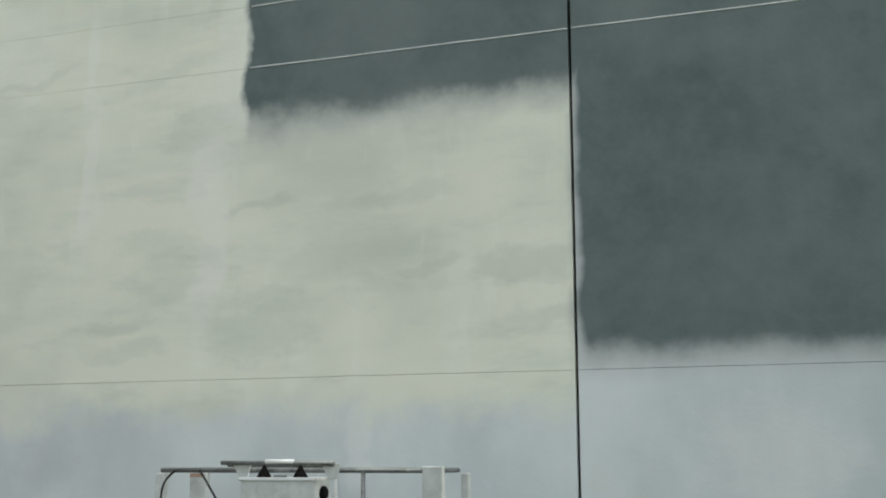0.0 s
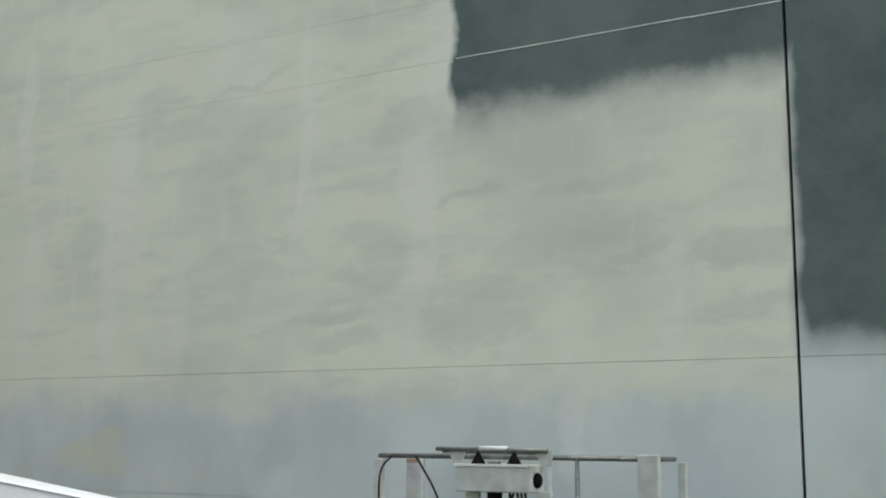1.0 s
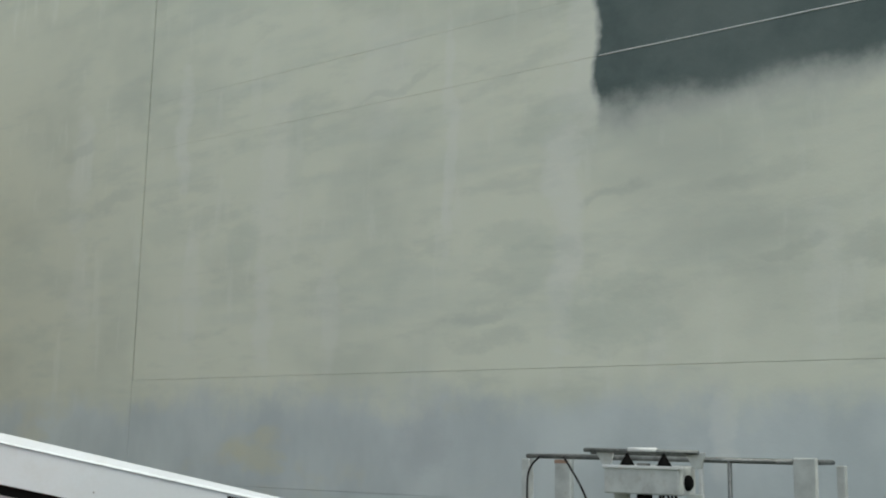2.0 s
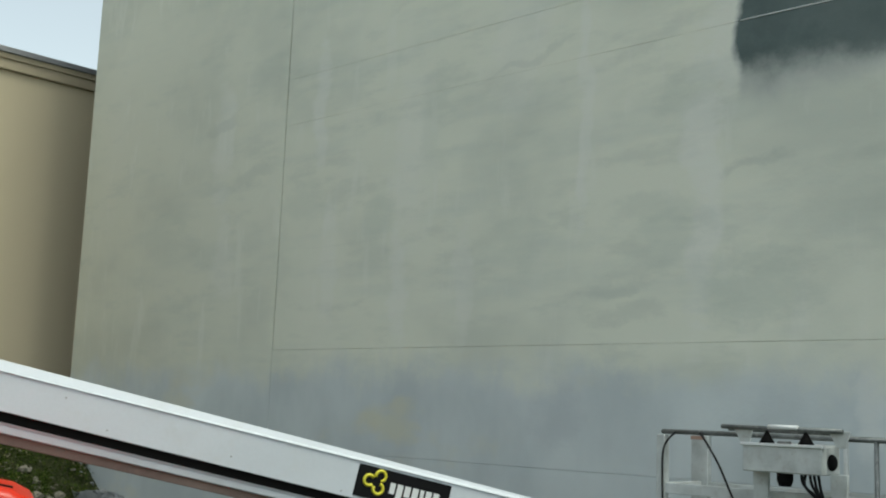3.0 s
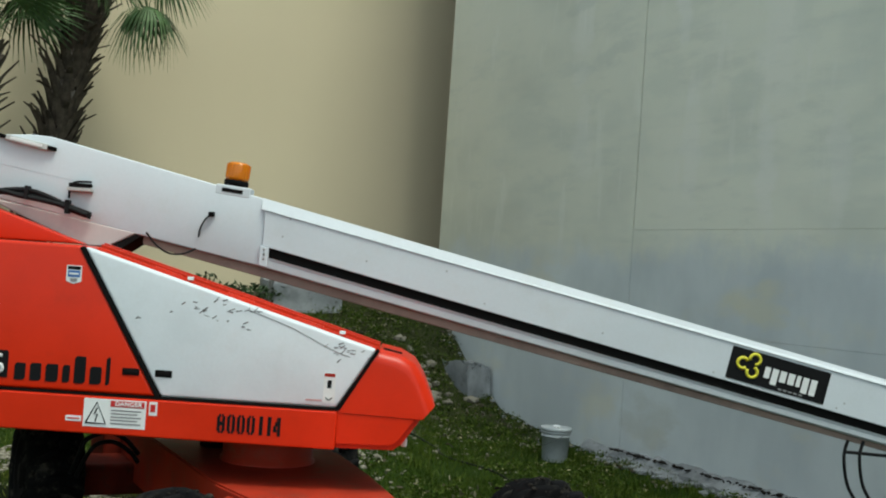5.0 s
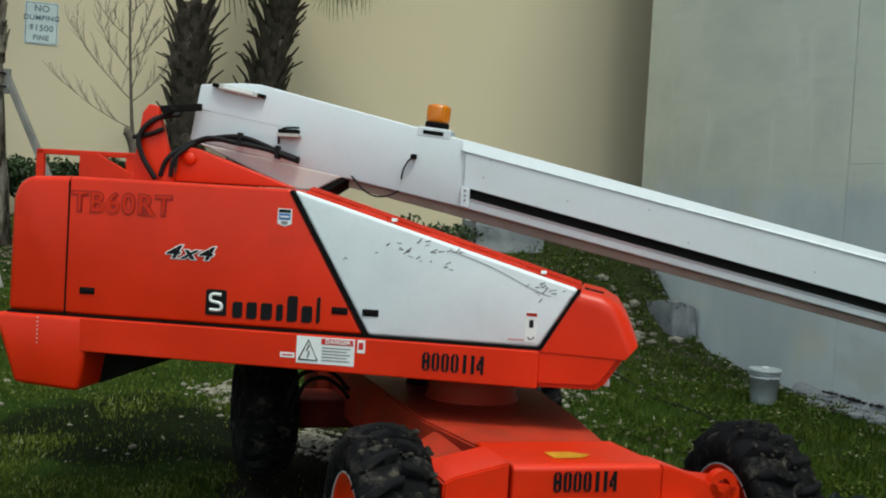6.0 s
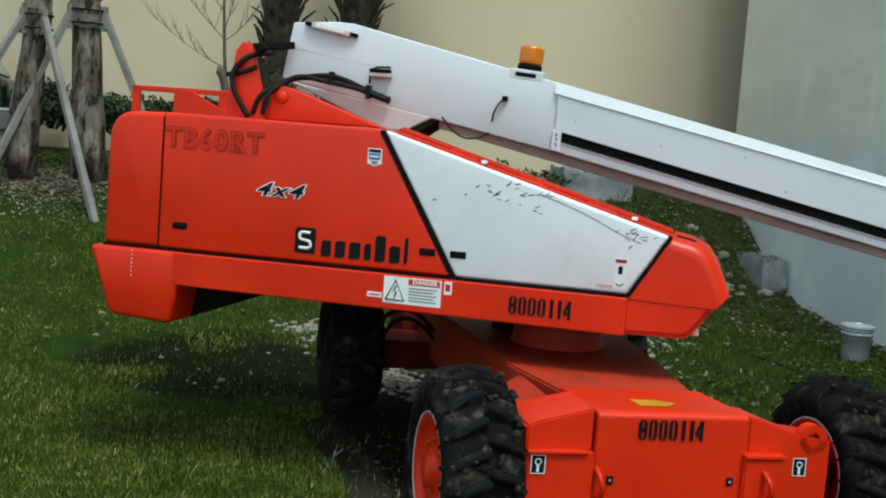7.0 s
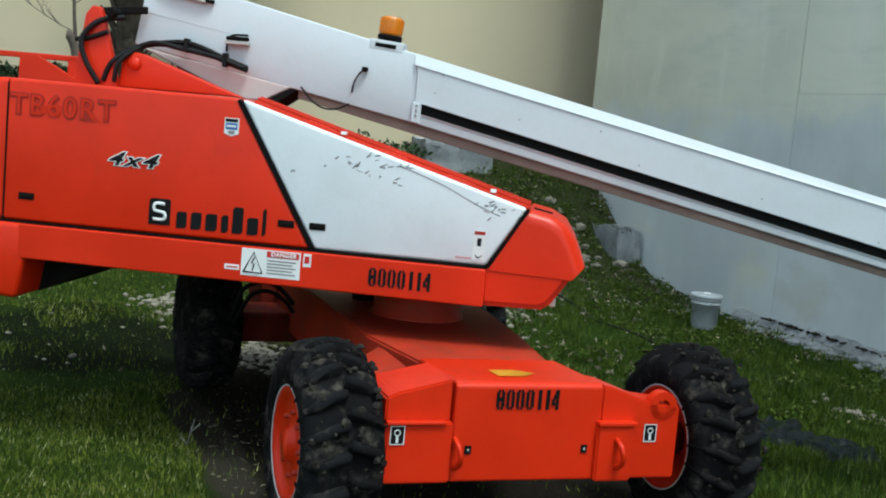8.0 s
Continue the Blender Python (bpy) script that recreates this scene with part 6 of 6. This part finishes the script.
def make_tarp():
    rng = random.Random(51)
    bm = bmesh.new()
    n = 22
    grid = []
    for i in range(n):
        row = []
        for j in range(12):
            u, v = i / (n - 1), j / 11
            x, y = -6.35 - 0.95 * u, 5.5 + 0.5 * v + 0.12 * math.sin(u * 7)
            z = rise(x, y) + 0.02 + 0.09 * abs(noise.noise(Vector((u * 6, v * 4, 2)))) + 0.05 * abs(noise.noise(Vector((u * 15, v * 9, 5))))
            edge = min(u, 1 - u, v, 1 - v)
            row.append(bm.verts.new((x, y, z if edge > 0.02 else rise(x, y) + 0.006)))
        grid.append(row)
    for i in range(n - 1):
        for j in range(11):
            bm.faces.new((grid[i][j], grid[i + 1][j], grid[i + 1][j + 1], grid[i][j + 1]))
    bmesh.ops.solidify(bm, geom=bm.faces[:], thickness=0.003)
    ob = part("plastic_sheet", bm, surface("black_blue_plastic", (0.008, 0.013, 0.018), 0.35, vary=0.4, coarse=9, dirt=(0.03, 0.04, 0.02), dirt_amount=0.6))
    tagged(ob, "crumpled black-blue plastic sheet lying on the grass", "plastic sheet")


make_tarp()

# loose black hose snaking through the grass
hose_pts = [(-12.3, 6.1), (-11.6, 6.35), (-11.0, 6.2), (-10.4, 6.45), (-9.8, 6.4)]
tagged(part("garden_hose", tube(arc([(x, y, rise(x, y) + 0.02) for x, y in hose_pts], 8), 0.012, 6), BLACK), "thin dark hose lying in the grass", "hose")

# dry twig by the wheel rut
tw = bmesh.new()
for a, b in (((0, 0, 0), (0.02, 0.02, 0.14)), ((0.012, 0.012, 0.08), (-0.06, 0.05, 0.16)), ((0.016, 0.014, 0.1), (0.08, 0.06, 0.17)), ((0, 0, 0.02), (-0.08, -0.03, 0.05))):
    tube([a, b], [0.005, 0.003], 5, tw)
tagged(part("dry_twig", tw, TIMBER, at=pose(-7.06, 1.2, rise(-7.06, 1.2))), "forked dry twig on the mud", "twig")


def make_weeds():
    """Low broad-leaved weeds over the stony slope, and bleached leaves fallen among them."""
    rng = random.Random(81)
    spots, dry = [], []
    while len(spots) < 620:
        x, y = rng.uniform(-17.4, -7.2), rng.uniform(3.9, 8.75)
        if noise.noise(Vector((x * 0.9, y * 0.9, 21))) + 0.25 * step(-11, -14, x) < rng.uniform(-0.25, 0.35):
            continue
        r = rng.uniform(0.05, 0.16) * (1 + 0.5 * step(-13.5, -15.5, x))
        spots.append((x, y, rise(x, y) + r * 0.25, r, r * 0.55))
    for _ in range(90):      # rank growth on the heap at the corner
        x, y = rng.gauss(-16.0, 0.6), min(8.7, rng.gauss(8.0, 0.5))
        spots.append((x, y, rise(x, y) + 0.05, rng.uniform(0.10, 0.2), 0.12))
    tagged(new("weeds", leaf_cloud("weeds", spots, 42000, 0.021, 82, WEED)), "low broad-leaved green weeds on the stony slope", "weeds", kind="stuff")
    while len(dry) < 520:
        x, y = rng.uniform(-17.0, -8.5), rng.uniform(3.6, 8.7)
        if noise.noise(Vector((x * 1.0, y * 1.0, 33))) < rng.uniform(0.05, 0.35) or x > -9.6 and y > 6.2:
            continue
        dry.append((x, y, rise(x, y) + 0.035, rng.uniform(0.03, 0.14), 0.025))
    for _ in range(12):
        x, y = rng.uniform(-12.5, -9.0), rng.uniform(-1.5, 1.0)
        dry.append((x, y, rise(x, y) + 0.03, 0.05, 0.015))
    tagged(new("fallen_leaves", leaf_cloud("fallen_leaves", dry, 950, 0.034, 83, DRY_LEAF)), "bleached fallen leaves strewn over weeds and grass", "fallen leaves", kind="stuff")


make_weeds()


def make_car():
    """A dark green estate car parked along the beige building, its tail towards the palms."""
    x, y = -16.75, -1.86
    z = rise(x, y) - 0.02
    car = empty("parked_car", pose(x, y, z, 0, 0, 0), "dark green estate car parked behind the staked palms", "car")
    paint = surface("dark_green_car_paint", (0.02, 0.035, 0.032), 0.25, vary=0.1, gloss=0.5)
    # pale blue base paints the sky's reflection into the glass
    glass = surface("glass_with_sky_in_colour", (0.16, 0.24, 0.27), 0.12, vary=0.05, gloss=0.6)

    def side(profile, x0, x1, bevel):
        """A profile of (y, z) points, wide from x0 to x1."""
        bm = prism(profile, x0, x1, bevel, 3)
        for v in bm.verts:
            v.co = Vector((v.co.y, v.co.x, v.co.z))
        bmesh.ops.reverse_faces(bm, faces=bm.faces[:])
        return bm
    smooth(part("body", side([(-4.45, 0.32), (-4.5, 0.68), (-4.35, 0.84), (-3.4, 0.97), (-0.03, 0.99), (0.0, 0.70), (0.02, 0.32)], -0.88, 0.88, 0.06), paint, car, "dark green car body"))
    smooth(part("cabin", side([(-3.35, 0.95), (-2.45, 1.44), (-0.42, 1.46), (-0.06, 0.95)], -0.76, 0.76, 0.05), paint, car))
    part("rear_window", side([(-0.385, 1.40), (-0.355, 1.41), (-0.065, 1.02), (-0.095, 1.01)], -0.66, 0.66, 0.004), glass, car, "rear window, pale sky reflection put into its colour")
    for y0, y1, slope in ((-2.75, -1.85, 0.45), (-1.75, -0.55, 0.05)):
        part("side_window", side([(y0, 1.03), (y0 + slope, 1.36), (y1, 1.36), (y1 + 0.1, 1.03)], 0.762, 0.775, 0.003), glass, car)
    smooth(part("bumper", side([(-0.25, 0.28), (-0.25, 0.54), (0.08, 0.54), (0.12, 0.48), (0.12, 0.32), (0.08, 0.28)], -0.90, 0.90, 0.03), DARK_GREY, car, "grey rear bumper"))
    part("bumper_strip", side([(-0.25, 0.545), (-0.25, 0.575), (0.09, 0.575), (0.09, 0.545)], -0.895, 0.895, 0.005), CAGE, car, "pale trim strip")
    for sx in (-0.76, 0.76):
        part("tail_light", box((sx - 0.08, -0.04, 0.64), (sx + 0.08, 0.03, 0.86), 0.02), DARK, car, "dark tail light")
    for sx in (-0.80, 0.80):
        for yy in (-0.85, -3.55):
            tyre = part("wheel", lathe([(0.0, -0.09), (0.22, -0.10), (0.31, -0.09), (0.325, -0.05), (0.325, 0.05), (0.31, 0.09), (0.22, 0.10), (0.0, 0.09)], 24), BLACK, car, "black road tyre", pose(sx, yy, 0.325, 0, 90, 0))
            part("rim", lathe([(0.0, -0.105), (0.19, -0.105), (0.20, 0.105), (0.0, 0.105)], 18), STEEL, tyre)


make_car()


def make_mulch():
    rng = np.random.default_rng(61)
    n = 5200
    xs, ys = -14.9 + rng.normal(0, 0.6, n), -1.15 + rng.normal(0, 0.6, n)
    verts, faces = [], []
    for x, y in zip(xs, ys):
        z = rise(x, y) + rng.uniform(0.0, 0.03)
        a, t = rng.uniform(0, 6.28), rng.uniform(-0.4, 0.4)
        L, w = rng.uniform(0.008, 0.032), rng.uniform(0.004, 0.011)
        d = np.array([math.cos(a), math.sin(a), t]) * L
        s = np.array([-math.sin(a), math.cos(a), rng.uniform(-0.3, 0.3)]) * w
        c, k = np.array([x, y, z]), len(verts)
        verts += [tuple(c - d - s), tuple(c + d - s), tuple(c + d + s), tuple(c - d + s)]
        faces.append((k, k + 1, k + 2, k + 3))
    me = bpy.data.meshes.new("mulch")
    me.from_pydata(verts, [], faces)
    me.materials.append(MULCH)
    tagged(new("mulch", me), "brown wood mulch round the staked palms", "mulch", kind="stuff")


make_mulch()


def make_grass():
    """Short lawn blades, thin in the muddy ruts and on the stony strip."""
    rng = np.random.default_rng(71)
    n = 520000
    d = 4.2 + 14.5 * rng.random(n) ** 1.35
    a = np.radians(rng.uniform(38, 108, n))
    x, y = -d * np.sin(a), d * np.cos(a)
    # the lawn goes on, thinner, all round
    x = np.concatenate([x, rng.uniform(-17.5, 6.0, 150000)])
    y = np.concatenate([y, rng.uniform(-7.0, 8.7, 150000)])
    n = len(x)
    keep = (y < 8.8) & (x > -17.8)
    mud = np.array([noise.noise(Vector((px * 1.1, py * 1.1, 7))) for px, py in zip(x, y)])
    lift_mud = (np.abs(x + 6.9) < 3.0 + mud * 0.8) & (np.abs(y - 2.75) < 1.4 + mud * 0.5)
    keep &= ~(lift_mud & (rng.random(n) < 0.97))
    sparse = (y > 3.6) & (mud > 0.12)
    keep &= ~(sparse & (rng.random(n) < 0.75))
    # blades thinned where the lift tail's shadow is painted on the soil
    tail_shadow = ((x + 9.8) / 1.0) ** 2 + ((y - 0.6) / 1.2) ** 2 + mud * 2.0 < 0.9
    keep &= ~(tail_shadow & (rng.random(n) < 0.88))
    keep &= ~((x < -12.6 + mud * 1.5) & (y > 5.2) & (rng.random(n) < 0.3))
    bed = (np.hypot(x + 14.8, y + 1.3) < 1.3) & (rng.random(n) < 0.92)
    keep &= ~bed
    x, y, mud = x[keep], y[keep], mud[keep]
    k = len(x)
    z = np.array([rise(px, py) for px, py in zip(x, y)])
    h = rng.uniform(0.012, 0.046, k) * (1 + 0.9 * (y > 4)) * (1 + 0.9 * mud)
    ang = rng.uniform(0, math.tau, k)
    lean = rng.uniform(0.1, 0.9, k) * h
    w = rng.uniform(0.0028, 0.0062, k)
    dx, dy = np.cos(ang), np.sin(ang)
    tx, ty = np.cos(ang + rng.normal(1.57, 0.8, k)), np.sin(ang + rng.normal(1.57, 0.8, k))
    p0 = np.stack([x - dx * w, y - dy * w, z - 0.005], 1)
    p1 = np.stack([x + dx * w, y + dy * w, z - 0.005], 1)
    p2 = np.stack([x + tx * lean, y + ty * lean, z + h], 1)
    verts = np.stack([p0, p1, p2], 1).reshape(-1, 3)
    me = bpy.data.meshes.new("grass")
    me.vertices.add(3 * k)
    me.vertices.foreach_set("co", verts.astype(np.float32).ravel())
    me.loops.add(3 * k)
    me.loops.foreach_set("vertex_index", np.arange(3 * k, dtype=np.int32))
    me.polygons.add(k)
    me.polygons.foreach_set("loop_start", np.arange(0, 3 * k, 3, dtype=np.int32))
    me.update(calc_edges=True)
    me.materials.append(GRASS)
    tagged(new("grass", me), "short patchy green lawn grass", "grass", kind="stuff")


make_grass()
